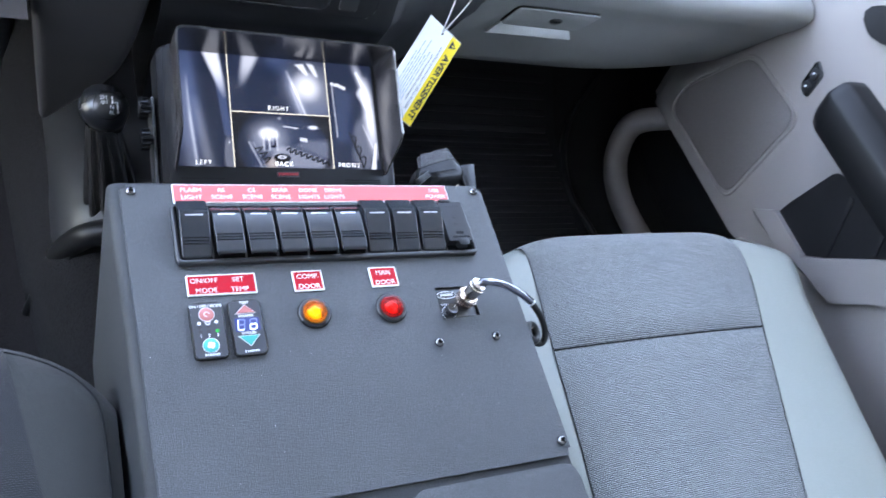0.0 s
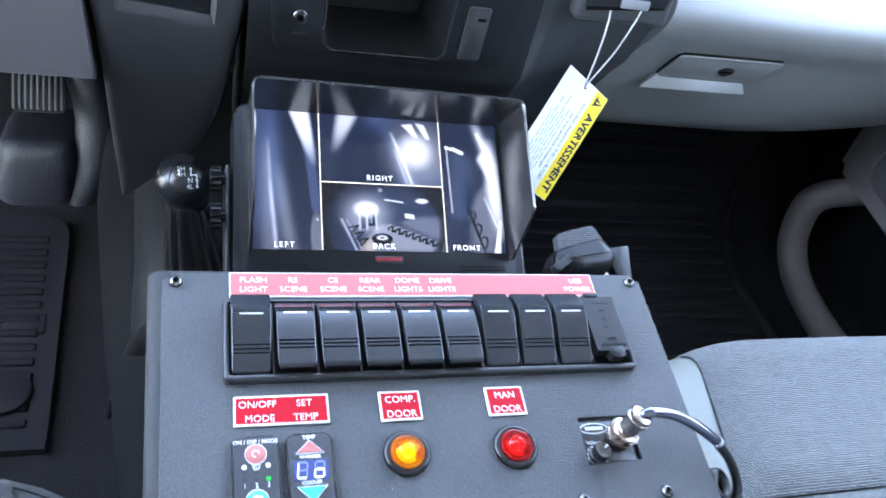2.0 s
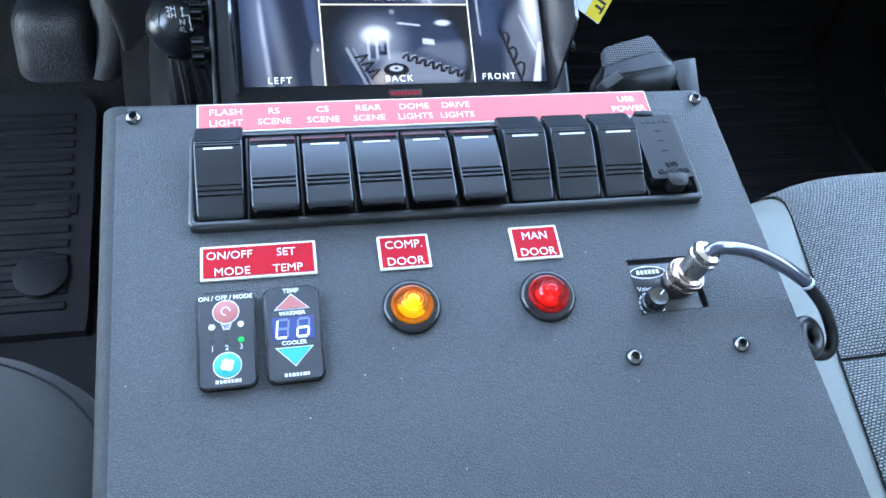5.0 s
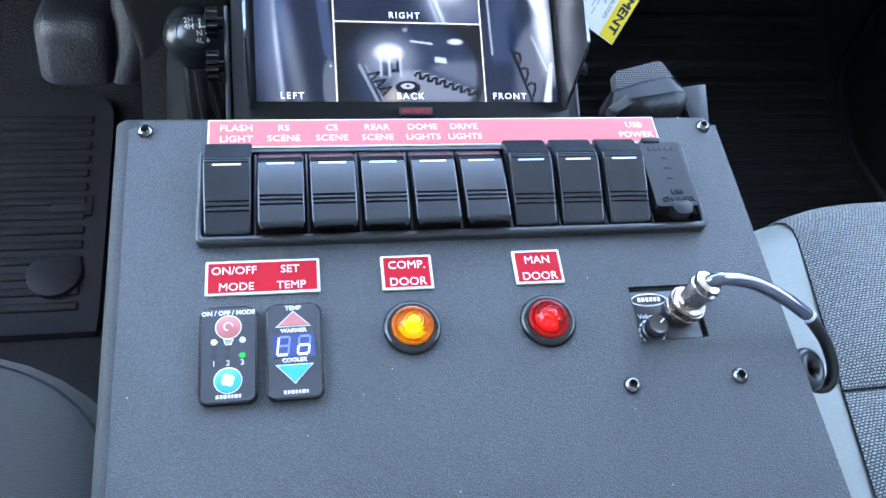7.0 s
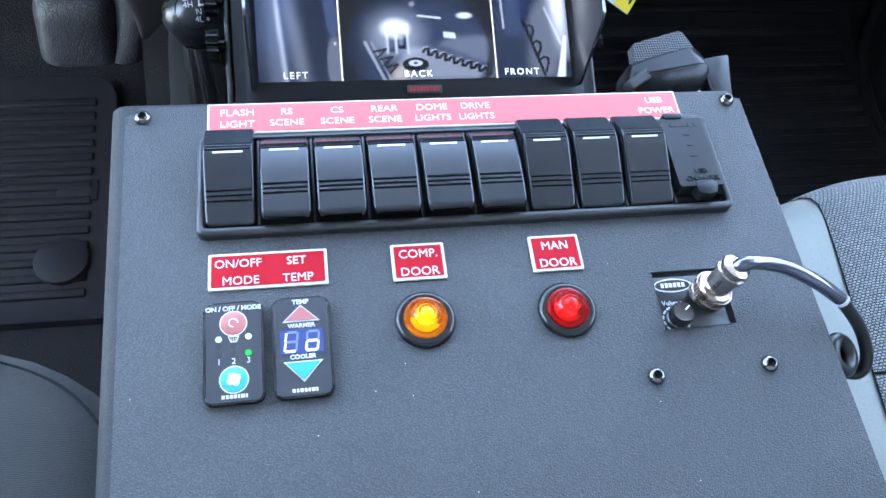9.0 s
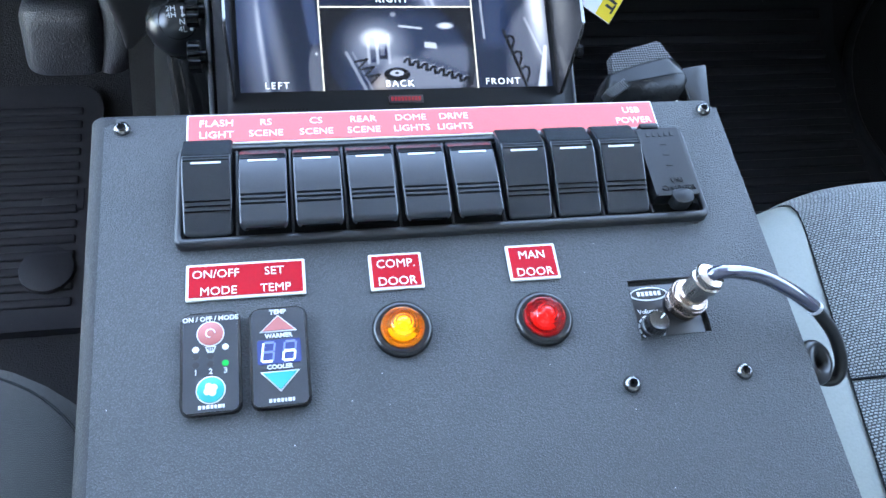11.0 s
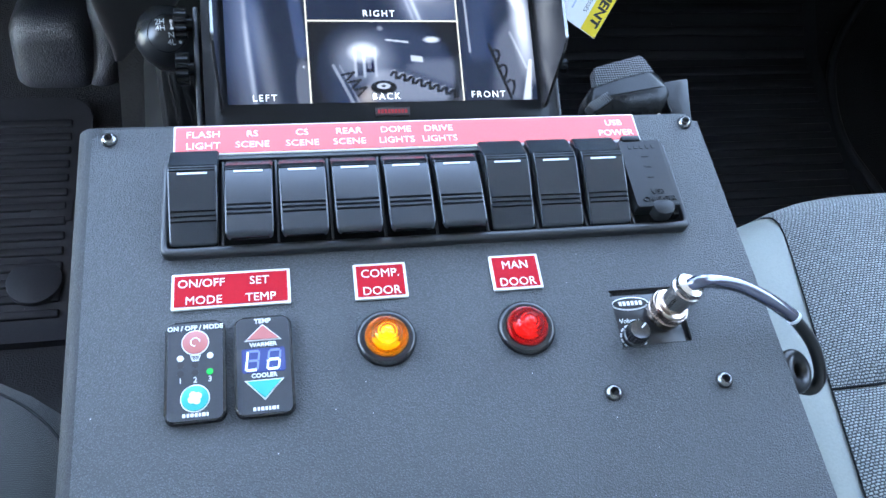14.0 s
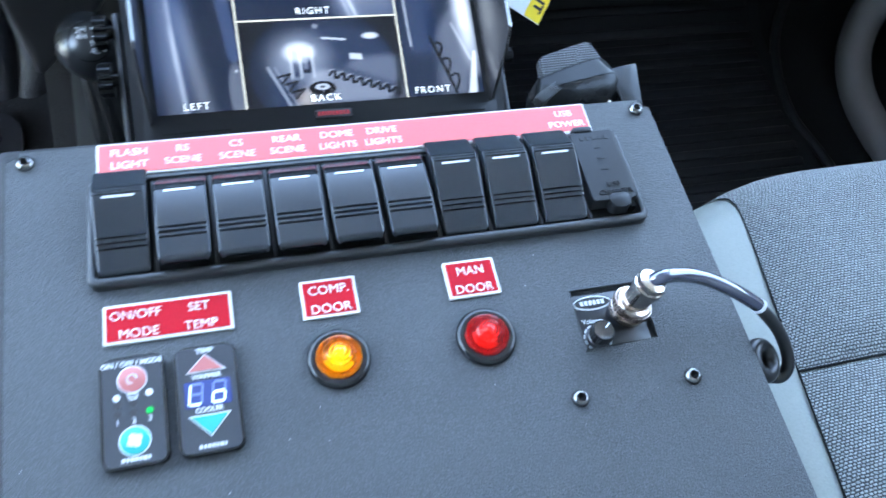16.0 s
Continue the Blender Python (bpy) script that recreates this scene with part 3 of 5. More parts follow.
# side panel of the stack towards the driver, tapering down to a point
secs = []
for k in range(33):
    z = 0.318 + 0.242 * k / 32
    f = lambda pts: next(a + (b - a) * (z - za) / (zb - za) for (za, a), (zb, b) in zip(pts, pts[1:]) if z <= zb + 1e-9)
    y = f(((0.318, 0.271), (0.345, 0.2605), (0.375, 0.247), (0.41, 0.2305), (0.448, 0.216), (0.48, 0.2075), (0.51, 0.2025), (0.56, 0.200)))
    lx = f(((0.318, -0.055), (0.375, -0.056), (0.448, -0.0565), (0.50, -0.059), (0.56, -0.066)))
    rx = f(((0.318, -0.0475), (0.345, -0.0215), (0.37, -0.002), (0.395, 0.0125), (0.42, 0.0205), (0.462, 0.0285), (0.51, 0.0365), (0.56, 0.0425)))
    r = min(0.008, 0.3 * (rx - lx))
    ring = [(lx - 0.003, y + 0.10, z), (lx - 0.001, y + 0.012, z), (lx, y + 0.006, z), (lx + 0.2 * r, y + 0.0022, z), (lx + 0.6 * r, y + 0.0004, z), (lx + r, y, z)]
    ring += [(lx + r + (rx - lx - 2 * r) * i / 6, y, z) for i in range(1, 6)]
    ring += [(rx - r, y, z), (rx - 0.6 * r, y + 0.0004, z), (rx - 0.2 * r, y + 0.0026, z), (rx, y + 0.0075, z), (rx + 0.003, y + 0.018, z), (rx + 0.006, y + 0.10, z)]
    secs.append(ring)
column = part("column_panel", loft(secs), DASH_MID, dash, "charcoal tapering lower panel beside the stack")
mouth = [(-0.0470, 0.5145), (0.0220, 0.5070), (0.0260, 0.70), (-0.0490, 0.70)]
inner = [(-0.0420, 0.5240), (0.0166, 0.5190), (0.0206, 0.70), (-0.0440, 0.70)]
carve(column, loft([[(x, y, z) for x, z in ring] for ring, y in ((mouth, 0.17), (mouth, 0.2002), (inner, 0.2050), (inner, 0.285))]))
# Added near-black liner: puts the shade of the tray's depth into its colour.
liner = part("coin_tray_shade_liner", loft([[(x + dx, y, z + dz) for (x, z), dx, dz in zip(inner, (-0.002, 0.002, 0.002, -0.002), (-0.002, -0.002, -0.01, -0.01))] for y in (0.2075, 0.288)]), BEZEL, dash, "coin tray liner, blackened for the shade inside")
carve(liner, loft([[(x + dx, y, z + dz) for (x, z), dx, dz in zip(inner, (0.003, -0.003, -0.003, 0.003), (0.003, 0.003, 0.02, 0.02))] for y in (0.19, 0.283)]))
bm = loft([[(x + d, 0.215, 0.458), (x + 0.9 * d, 0.20, 0.466), (x, 0.195, 0.60), (x, 0.40, 0.62), (x + d, 0.40, 0.466)] for x, d in ((-0.70, 0), (-0.069, 0.008))])
part("knee_panel", bm, KNEE, dash, "mid grey knee panel above the pedals")
part("tray_front", box(0.284, 0.366, 0.198, 0.214, 0.5465, 0.60, 0.006, 4), STACK_GREY, dash, "charcoal-grey tray front")
# No hole is cut: dark plates on the tray front stand for the slot's shade.
part("pull_slot_shade", prism(round_poly([(0.2905, 0.5560), (0.3590, 0.5625), (0.3590, 0.60), (0.2905, 0.60)], 0.005), -0.0015, 0.0012, 0.0004), DASH_DARK, dash, "pull slot, its shade made as a dark plate", m=Matrix(((1, 0, 0, 0), (0, 0, -1, 0.198), (0, 1, 0, 0), (0, 0, 0, 1))))
part("slot_shadow", prism(round_poly([(0.2915, 0.5562), (0.3580, 0.5626), (0.3580, 0.5650), (0.2915, 0.5590)], 0.0012), -0.0015, 0.0016, 0.0002), SOCKET, dash, m=Matrix(((1, 0, 0, 0), (0, 0, -1, 0.198), (0, 1, 0, 0), (0, 0, 0, 1))))
part("pull_plate", box(0.319, 0.3435, 0.1945, 0.2, 0.5610, 0.5685, 0.0015), SILVER, dash, "pale grey pull")

# ---- passenger door ----
door = thing("door_1", pose(0, 0, 0), "grey moulded passenger door trim with pull handle and map pocket", "door", kind="structure")
FLIP = Matrix(((0, 0, -1, 0), (1, 0, 0, 0), (0, 1, 0, 0), (0, 0, 0, 1)))


def door_piece(name, pts, x_back, x_front, material, label="", r=0.01, bevel=0.006, parent=None):
    """An outline in y, z raised from the door towards the cab."""
    return part(name, prism(round_poly(pts, r), -x_back, -x_front, bevel, 3), material, parent or door, label, m=FLIP)


door_piece("door_shell", [(-1.2, 0.0), (0.93, 0.0), (0.93, 0.64), (0.5, 0.70), (-1.2, 0.70)], 1.06, 0.955, DOOR_DARK, "inner door shell, darkened for the pocket shade", 0.02)
door_piece("upper_trim", [(-1.2, 0.30), (0.02, 0.29), (0.155, 0.229), (0.445, 0.286), (0.442, 0.345), (0.425, 0.45), (0.40, 0.69), (-1.2, 0.69)], 0.96, 0.88, DOOR_GREY, "grey upper door trim", 0.012, 0.012)
door_piece("insert_panel", [(0.392, 0.30), (0.385, 0.345), (0.305, 0.452), (0.184, 0.430), (0.208, 0.268)], 0.89, 0.8775, DOOR_INSERT, "charcoal-grey textured insert panel", 0.022, 0.002)
rim = round_poly([(0.397, 0.297), (0.390, 0.349), (0.308, 0.459), (0.177, 0.434), (0.204, 0.261)], 0.024)
part("insert_rim", tube([(0.8795, y, z) for y, z in rim] + [(0.8795, *rim[0])], 0.0022, 8, smooth_steps=1), DOOR_GREY, door)
# looped front of the map pocket
part("map_pocket", tube([(0.935, 0.375, 0.300), (0.905, 0.410, 0.268), (0.872, 0.432, 0.245), (0.86, 0.440, 0.215), (0.86, 0.427, 0.158), (0.86, 0.372, 0.118), (0.86, 0.268, 0.099), (0.87, 0.10, 0.085)], [0.019, 0.020, 0.021, 0.021, 0.021, 0.021, 0.021, 0.021], 16), DOOR_GREY, door, "grey looped front end of the map pocket")
# Dark colour here stands for the shadowed inside of the pocket.
door_piece("pocket_front", [(-1.1, 0.02), (0.27, 0.02), (0.26, 0.05), (0.22, 0.17), (-1.1, 0.19)], 0.93, 0.895, DOOR_DARK, "map pocket side, darkened for the pocket shade", 0.015)
# grab recess below the pull handle, its shade a dark raised panel, with its pale border and the ledge under it
door_piece("grab_recess_shade", [(0.117, 0.311), (0.112, 0.335), (0.084, 0.414), (0.064, 0.418), (-0.14, 0.418), (-0.075, 0.40), (0.049, 0.295)], 0.885, 0.8765, DOOR_DARK, "grab recess, its shade made as a dark raised panel", 0.006, 0.003)
door_piece("recess_border", [(0.152, 0.290), (0.118, 0.317), (0.040, 0.300), (0.052, 0.274)], 0.885, 0.868, DOOR_GREY, "pale grey recess border", 0.004, 0.004)
for k in range(3):
    door_piece("recess_ridge", [(0.02 - 0.06 * k, 0.31 + 0.014 * k), (0.045 - 0.06 * k, 0.405), (0.038 - 0.06 * k, 0.405), (0.013 - 0.06 * k, 0.31 + 0.014 * k)], 0.878, 0.8735, DOOR_DARK, "", 0.002, 0.001)
door_piece("arm_ledge", [(0.052, 0.284), (0.042, 0.298), (-0.048, 0.382), (-0.12, 0.405), (-0.40, 0.41), (-0.40, 0.36), (-0.14, 0.36), (-0.085, 0.340), (-0.033, 0.287)], 0.885, 0.862, DOOR_GREY, "pale grey arm ledge", 0.008, 0.006)
door_piece("lower_trim", [(0.150, 0.236), (0.06, 0.285), (-0.03, 0.29), (-0.085, 0.342), (-0.40, 0.362), (-0.40, 0.04), (0.08, 0.04)], 0.93, 0.874, DOOR_GREY, "grey lower door trim", 0.01, 0.004)
secs = []
for y, f in ((0.1400, 0.55), (0.1372, 0.78), (0.1310, 0.94), (0.1200, 1.0), (0.08, 1.0), (0.0, 1.0), (-0.10, 1.0), (-0.17, 0.9)):
    zc = 0.494 - 0.23 * (0.13 - y)
    secs.append([(0.885 + (x - 0.885) * (0.6 + 0.4 * f), y, zc + d * f) for x, d in ((0.885, -0.043), (0.846, -0.043), (0.836, -0.039), (0.831, -0.028), (0.831, 0.004), (0.834, 0.010), (0.848, 0.025), (0.856, 0.028), (0.885, 0.028))])
part("pull_handle", loft(secs), HANDLEP, door, "dark charcoal pull handle with a chamfered top")
swp = part("switch_plate", prism(round_poly([(0.207, 0.508), (0.186, 0.496), (0.188, 0.458), (0.207, 0.466)], 0.006), -0.886, -0.876, 0.002), GLOSS, door, "gloss black lock switch plate", m=FLIP)
for z in (0.4725, 0.492):
    part("rocker", prism(round_poly([(0.203, z - 0.007), (0.203, z + 0.007), (0.191, z + 0.004), (0.191, z - 0.009)], 0.003), -0.877, -0.8735, 0.001), SATIN, swp)
    part("mark", prism(circle(0.197, z, 0.0015, n=14), -0.8738, -0.8728), PRINT, swp)
door_piece("release_cup", [(0.197, 0.588), (0.172, 0.608), (0.02, 0.64), (0.02, 0.60), (0.14, 0.570), (0.166, 0.568)], 0.885, 0.876, DOOR_DARK, "dark door release cup", 0.02, 0.004)

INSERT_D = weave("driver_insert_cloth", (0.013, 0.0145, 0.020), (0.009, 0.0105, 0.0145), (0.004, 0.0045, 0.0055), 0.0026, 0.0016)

# ---- seats ----
def cushion(x0, x1, y0, y1, zf, zb, thick, round_front, crown=0.012, x0b=None, x1b=None, nx=28, ny=34, drop=0.03, corner=0.06, pull=0.55):
    """A padded cushion with rounded rim; returns the height function and the mesh."""
    bm = bmesh.new()

    def z(u, v):
        zz = zb + (zf - zb) * v
        edge = min(u, 1 - u) * (x1 - x0)
        zz += crown * (1 - (2 * u - 1) ** 2)
        zz -= drop * max(0, 1 - edge / 0.035) ** 2
        zz -= round_front * max(0, 1 - (1 - v) * (y1 - y0) / 0.06) ** 2.2
        return zz
    grid = []
    for j in range(ny + 1):
        v = j / ny
        v = 1 - (1 - v) ** 1.5
        row = []
        for i in range(nx + 1):
            u = 0.5 - 0.5 * math.cos(math.pi * i / nx)
            xa, xb = (x0 if x0b is None else x0b + (x0 - x0b) * v), (x1 if x1b is None else x1b + (x1 - x1b) * v)
            x, y = xa + (xb - xa) * u, y0 + (y1 - y0) * v
            cut = max(0, 1 - min(u, 1 - u) * (x1 - x0) / corner)
            y -= max(0, v - 0.8) / 0.2 * corner * pull * cut ** 2
            row.append(bm.verts.new((x, y, z(u, v))))
        grid.append(row)
    for a, b in zip(grid, grid[1:]):
        for i in range(nx):
            bm.faces.new((a[i], a[i + 1], b[i + 1], b[i]))
    rim = [grid[0][i] for i in range(nx + 1)] + [grid[j][nx] for j in range(1, ny + 1)] + [grid[ny][i] for i in range(nx - 1, -1, -1)] + [grid[j][0] for j in range(ny - 1, 0, -1)]
    low = [bm.verts.new((v.co.x, v.co.y + (0.0 if v.co.y < y1 - 0.1 else -0.02), v.co.z - thick)) for v in rim]
    k = len(rim)
    for i in range(k):
        bm.faces.new((rim[i], rim[(i + 1) % k], low[(i + 1) % k], low[i]))
    bm.faces.new(low)
    return bm


seat = thing("passenger_seat", pose(0.50, -0.25, 0.05), "grey woven cloth seat cushion with pale blue-grey vinyl bolsters", "seat")
S = pose(-0.50, 0.25, -0.05)
SX0, SX0B, SX1, SX1B, SY0, SY1, SZF, SZB = 0.318, 0.292, 0.810, 0.592, -0.62, 0.071, 0.351, 0.300
part("cushion_base", cushion(SX0, SX1, SY0, SY1, SZF, SZB, 0.15, 0.045, 0.006, SX0B, SX1B, corner=0.15, pull=0.34), BOLSTER, seat, "pale blue-grey vinyl side bolsters", m=S)


def seat_point(x, y):
    """Height of the cushion and how far its rounded corner draws a point back."""
    t = (y - SY0) / (SY1 - SY0)
    ca, cb = SX0B + (SX0 - SX0B) * t, SX1B + (SX1 - SX1B) * t
    g = (x - ca) / (cb - ca)
    near = min(g, 1 - g) * (SX1 - SX0)
    z = SZB + (SZF - SZB) * t + 0.006 * (1 - (2 * g - 1) ** 2)
    z -= 0.045 * max(0, 1 - (1 - t) * (SY1 - SY0) / 0.06) ** 2.2
    z -= 0.03 * max(0, 1 - near / 0.035) ** 2
    back = max(0, t - 0.8) / 0.2 * 0.051 * max(0, 1 - near / 0.15) ** 2
    return z, back


def cloth_edges(y):
    a = max(0.383 + 0.20 * y, 0.308 + 0.01 * (y + 0.62))
    b = 0.6875 + 0.5 * y - 4.0 * max(0, y + 0.03) ** 2
    return a, b


def pad(y0, y1, lift, material, name):
    """A cloth pad laid over the cushion, puffed between its seams."""
    bm = bmesh.new()
    nx, ny = 34, 34
    rows = []
    for j in range(ny + 1):
        f = j / ny
        y = y0 + (y1 - y0) * f
        a, b = cloth_edges(y)
        row = []
        for i in range(nx + 1):
            u = i / nx
            x = a + (b - a) * u
            zz, back = seat_point(x, y)
            puff = min(1, 9 * min(u, 1 - u)) ** 0.5 * min(1, 9 * min(f, 1 - f)) ** 0.5
            row.append(bm.verts.new((x, y - back, zz + 0.0008 + lift * puff)))
        rows.append(row)
    for a, b in zip(rows, rows[1:]):
        for i in range(nx):
            bm.faces.new((a[i], a[i + 1], b[i + 1], b[i]))
    return part(name, bm, material, seat, "grey woven cloth insert", m=S)


def seam_line(pts, r):
    return part("seam", tube([(x, y - seat_point(x, y)[1], seat_point(x, y)[0] + 0.0012) for x, y in pts], r, 6, smooth_steps=3), SEAM, seat, "dark sewn seam", m=S)


pad(-0.0985, 0.0705, 0.006, CLOTH, "front_panel")
pad(-0.60, -0.1005, 0.006, CLOTH, "rear_panel")
ea, eb = cloth_edges(-0.0995)
seam_line([(ea + (eb - ea) * k / 8, -0.0995) for k in range(9)], 0.0008)
for side in (0, 1):
    seam_line([(cloth_edges(y)[side], y) for y in (-0.58, -0.45, -0.3, -0.2, -0.1, -0.03, 0.03, 0.055)], 0.0005)
seat_d = thing("driver_seat", pose(-0.27, -0.35, 0.05), "dark grey cloth driver seat cushion with a rounded front corner", "seat")
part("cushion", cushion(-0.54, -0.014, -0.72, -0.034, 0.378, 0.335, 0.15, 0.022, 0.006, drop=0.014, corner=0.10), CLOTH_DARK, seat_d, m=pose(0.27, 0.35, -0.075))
seam_pts = []
for u, v in [(0.05 + 0.08 * k, 0.990) for k in range(10)] + [(0.84, 0.989), (0.90, 0.985), (0.94, 0.978), (0.968, 0.962), (0.980, 0.93), (0.984, 0.85), (0.985, 0.7), (0.985, 0.3)]:
    x, y = -0.54 + 0.526 * u, -0.72 + 0.686 * v
    near = min(u, 1 - u) * 0.526
    zz = 0.335 + 0.043 * v + 0.006 * (1 - (2 * u - 1) ** 2) - 0.014 * max(0, 1 - near / 0.035) ** 2 - 0.022 * max(0, 1 - (1 - v) * 0.686 / 0.06) ** 2.2
    seam_pts.append((x, y - max(0, v - 0.8) / 0.2 * 0.055 * max(0, 1 - near / 0.10) ** 2, zz + 0.0003))
part("seam", tube(seam_pts, 0.0007, 8, smooth_steps=3), SEAM, seat_d, "dark sewn edge seam", m=pose(0.27, 0.35, -0.075))
secs = []
for k in range(15):
    row = []
    for j in range(31):
        y = -0.68 + 0.634 * j / 30
        edge = -0.084 + 0.18 * (-0.05 - y)
        x = -0.50 + (edge + 0.50) * (1 - (1 - k / 14) ** 1.5)
        u, t = (x + 0.54) / 0.526, (y + 0.72) / 0.686
        zz = 0.335 + 0.043 * t + 0.006 * (1 - (2 * u - 1) ** 2) - 0.022 * max(0, 1 - (1 - t) * 0.686 / 0.06) ** 2.2
        row.append((x, y, zz + 0.0004 + 0.0030 * min(1, 4 * min(k, 14 - k) / 14) ** 0.5 * min(1, 6 * min(j, 30 - j) / 30) ** 0.5))
    secs.append(row)
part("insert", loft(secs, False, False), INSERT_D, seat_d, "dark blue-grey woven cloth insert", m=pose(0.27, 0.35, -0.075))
part("base", box(-0.5, -0.06, -0.70, -0.12, 0.06, 0.22, 0.02), DASH_DARK, seat_d, m=pose(0.27, 0.35, -0.05))
part("base", prism([(0.31, -0.60), (0.50, -0.60), (0.75, -0.02), (0.34, -0.02)], 0.05, 0.215), DASH_DARK, seat, m=S)

# ---- switch console ----
console = thing("switch_console", SLOPE, "black powder-coated steel console box with a sloping switch panel", "console")
HU0, HU1, HV0, HV1 = 0.215, 0.2485, -0.1195, -0.0915
secs = []
for v in (0.0086, -0.247):
    e = -0.0045 if v > 0 else 0.0035
    s = [(-0.0110 + e, v, -0.40)]
    for i in range(7):
        a = radians(180 - 15 * i)
        s.append((-0.0030 + e + 0.008 * math.cos(a), v, -0.0096 + 0.008 * math.sin(a)))
    for i in range(7):
        a = radians(90 - 15 * i)
        s.append((0.2828 + 0.006 * math.cos(a), v, -0.0092 + 0.006 * math.sin(a)))
    s.append((0.2888, v, -0.40))
    secs.append(s)
bm = loft(secs)
part("body", bm, POWDER_SHADED, console, "bent sheet steel box body")


def plate_with_hole(x0, x1, y0, y1, h, z0, z1):
    bm = bmesh.new()
    r = 0.005
    rows = {}
    for z in (z0, z1):
        o = [bm.verts.new((x, y, z)) for x, y in ((x0, y0), (x1, y0), (x1, y1), (x0, y1))]
        i = [bm.verts.new((x, y, z)) for x, y in ((h[0], h[2]), (h[1], h[2]), (h[1], h[3]), (h[0], h[3]))]
        rows[z] = (o, i)
        for k in range(4):
            bm.faces.new((o[k], o[(k + 1) % 4], i[(k + 1) % 4], i[k]))
    (o0, i0), (o1, i1) = rows[z0], rows[z1]
    for k in range(4):
        bm.faces.new((o0[k], o0[(k + 1) % 4], o1[(k + 1) % 4], o1[k]))
        bm.faces.new((i0[k], i0[(k + 1) % 4], i1[(k + 1) % 4], i1[k]))
    es = [e for e in bm.edges if len(e.link_faces) == 2 and abs(e.verts[0].co.z - e.verts[1].co.z) > 1e-6 and e.verts[0].co.x in (x0, x1)]
    corner = [e for e in bm.edges if abs(e.verts[0].co.z - e.verts[1].co.z) > 1e-6 and (abs(e.verts[0].co.x - x0) < 1e-6 or abs(e.verts[0].co.x - x1) < 1e-6)]
    bmesh.ops.bevel(bm, geom=corner, offset=r, segments=4, affect="EDGES")
    top = [e for e in bm.edges if all(abs(v.co.z - z1) < 1e-6 for v in e.verts) and len(e.link_faces) == 2 and any(abs(f.normal.z) < 0.5 for f in e.link_faces)]
    bmesh.ops.bevel(bm, geom=top, offset=0.0008, segments=2, affect="EDGES")
    return bm


plate = plate_with_hole(-0.0048, 0.2882, -0.2375, 0.0068, (HU0, HU1, HV0, HV1), -0.0031, 0.0)
for v in plate.verts:
    if v.co.x < 0.004:
        v.co.x += -0.0032 + (0.0068 - v.co.y) / 0.2443 * 0.0068
part("panel", plate, POWDER, console, "black textured switch panel plate")
part("rear_lid", prism(round_poly([(0.155, -0.2432), (0.2882, -0.2432), (0.2882, -0.60), (0.155, -0.60)], 0.012), -0.006, -0.0005, 0.0015), POWDER, console, "black textured rear lid plate")
part("rear_plate", prism(rrect(-0.0035, 0.150, -0.60, -0.249, 0.004), -0.02, -0.012, 0.001), POWDER_SHADED, console)
secs = []
for v in (-0.2475, -0.62):
    secs.append([(-0.0095, v, -0.40), (-0.0095, v, -0.0205), (0.2890, v, -0.0205), (0.2890, v, -0.40)])
part("rear_body", loft(secs), POWDER_SHADED, console)


def screw_mesh():
    bm = lathe([(0.0037, 0.0), (0.0036, 0.0007), (0.0031, 0.0018), (0.0023, 0.0024), (0.0019, 0.0025)], 28)
    return bm


screw = part("screw", screw_mesh(), STEEL, console, "steel button-head socket screw", m=pose(0, 0, 0))
sock = part("socket", lathe([(0.0019, 0.0025), (0.0017, 0.0023), (0.0, 0.0010)], 6), SOCKET, screw)
for u, v in ((0.280, 0.0), (0.206, -0.139), (0.256, -0.138), (0.282, -0.227)):
    s = new("screw", screw.data)
    s.parent, s.matrix_basis = console, pose(u, v, 0, 0, 0, 40 * u * 100)
    k = new("socket", sock.data)
    k.parent = s
    tagged(s, "steel button-head socket screw")


# ---- engraved label plates ----
def label_plate(x0, x1, y0, y1, lines, label, face=None, tilt=0.0, border=0.0012, bold=0.0, wide=1.0):
    cx, cy = (x0 + x1) / 2, (y0 + y1) / 2
    ob = thing("label_plate", on_panel(cx, cy, 0.0) @ pose(0, 0, 0, 0, 0, tilt), label, "label", "engraved label plates")
    w, h = (x1 - x0) / 2, (y1 - y0) / 2
    part("backing", prism(rrect(-w, w, -h, h, 0.0006, 2), 0.0, 0.0011, 0.0002, 1), WHITE, ob, "white bevelled backing")
    part("face", prism(rrect(-w + border, w - border, -h + border, h - border, 0.0003, 2), 0.0010, 0.0014), face or RED_PLATE, ob, smooth=False)
    for t, size, x, y in lines:
        write(t, size, x - cx, y - cy, 0.00145, ob, WHITE, bold, thick=0.00015, wide=wide)
    return ob


SWP = 0.02315
SW0 = 0.0386
strip = [("FLASH", 0.0052, 0.0412, 0.0004), ("LIGHT", 0.0052, 0.0412, -0.0061)]
for x, a, b in ((0.0628, "RS", "SCENE"), (0.0856, "CS", "SCENE"), (0.1075, "REAR", "SCENE"), (0.1300, "DOME", "LIGHTS"), (0.1508, "DRIVE", "LIGHTS"), (0.2405, "USB", "POWER")):
    strip += [(a, 0.0050, x + 0.0004, 0.0003), (b, 0.0050, x + 0.0004, -0.0059)]
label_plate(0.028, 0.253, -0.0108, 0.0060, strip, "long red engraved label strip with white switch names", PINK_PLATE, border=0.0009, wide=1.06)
label_plate(0.0293, 0.0772, -0.0881, -0.0717, [("ON/OFF", 0.0052, 0.0412, -0.0768), ("MODE", 0.0052, 0.0422, -0.0846), ("SET", 0.0052, 0.0646, -0.0768), ("TEMP", 0.0052, 0.0650, -0.0846)], "red engraved label reading on/off mode and set temp")
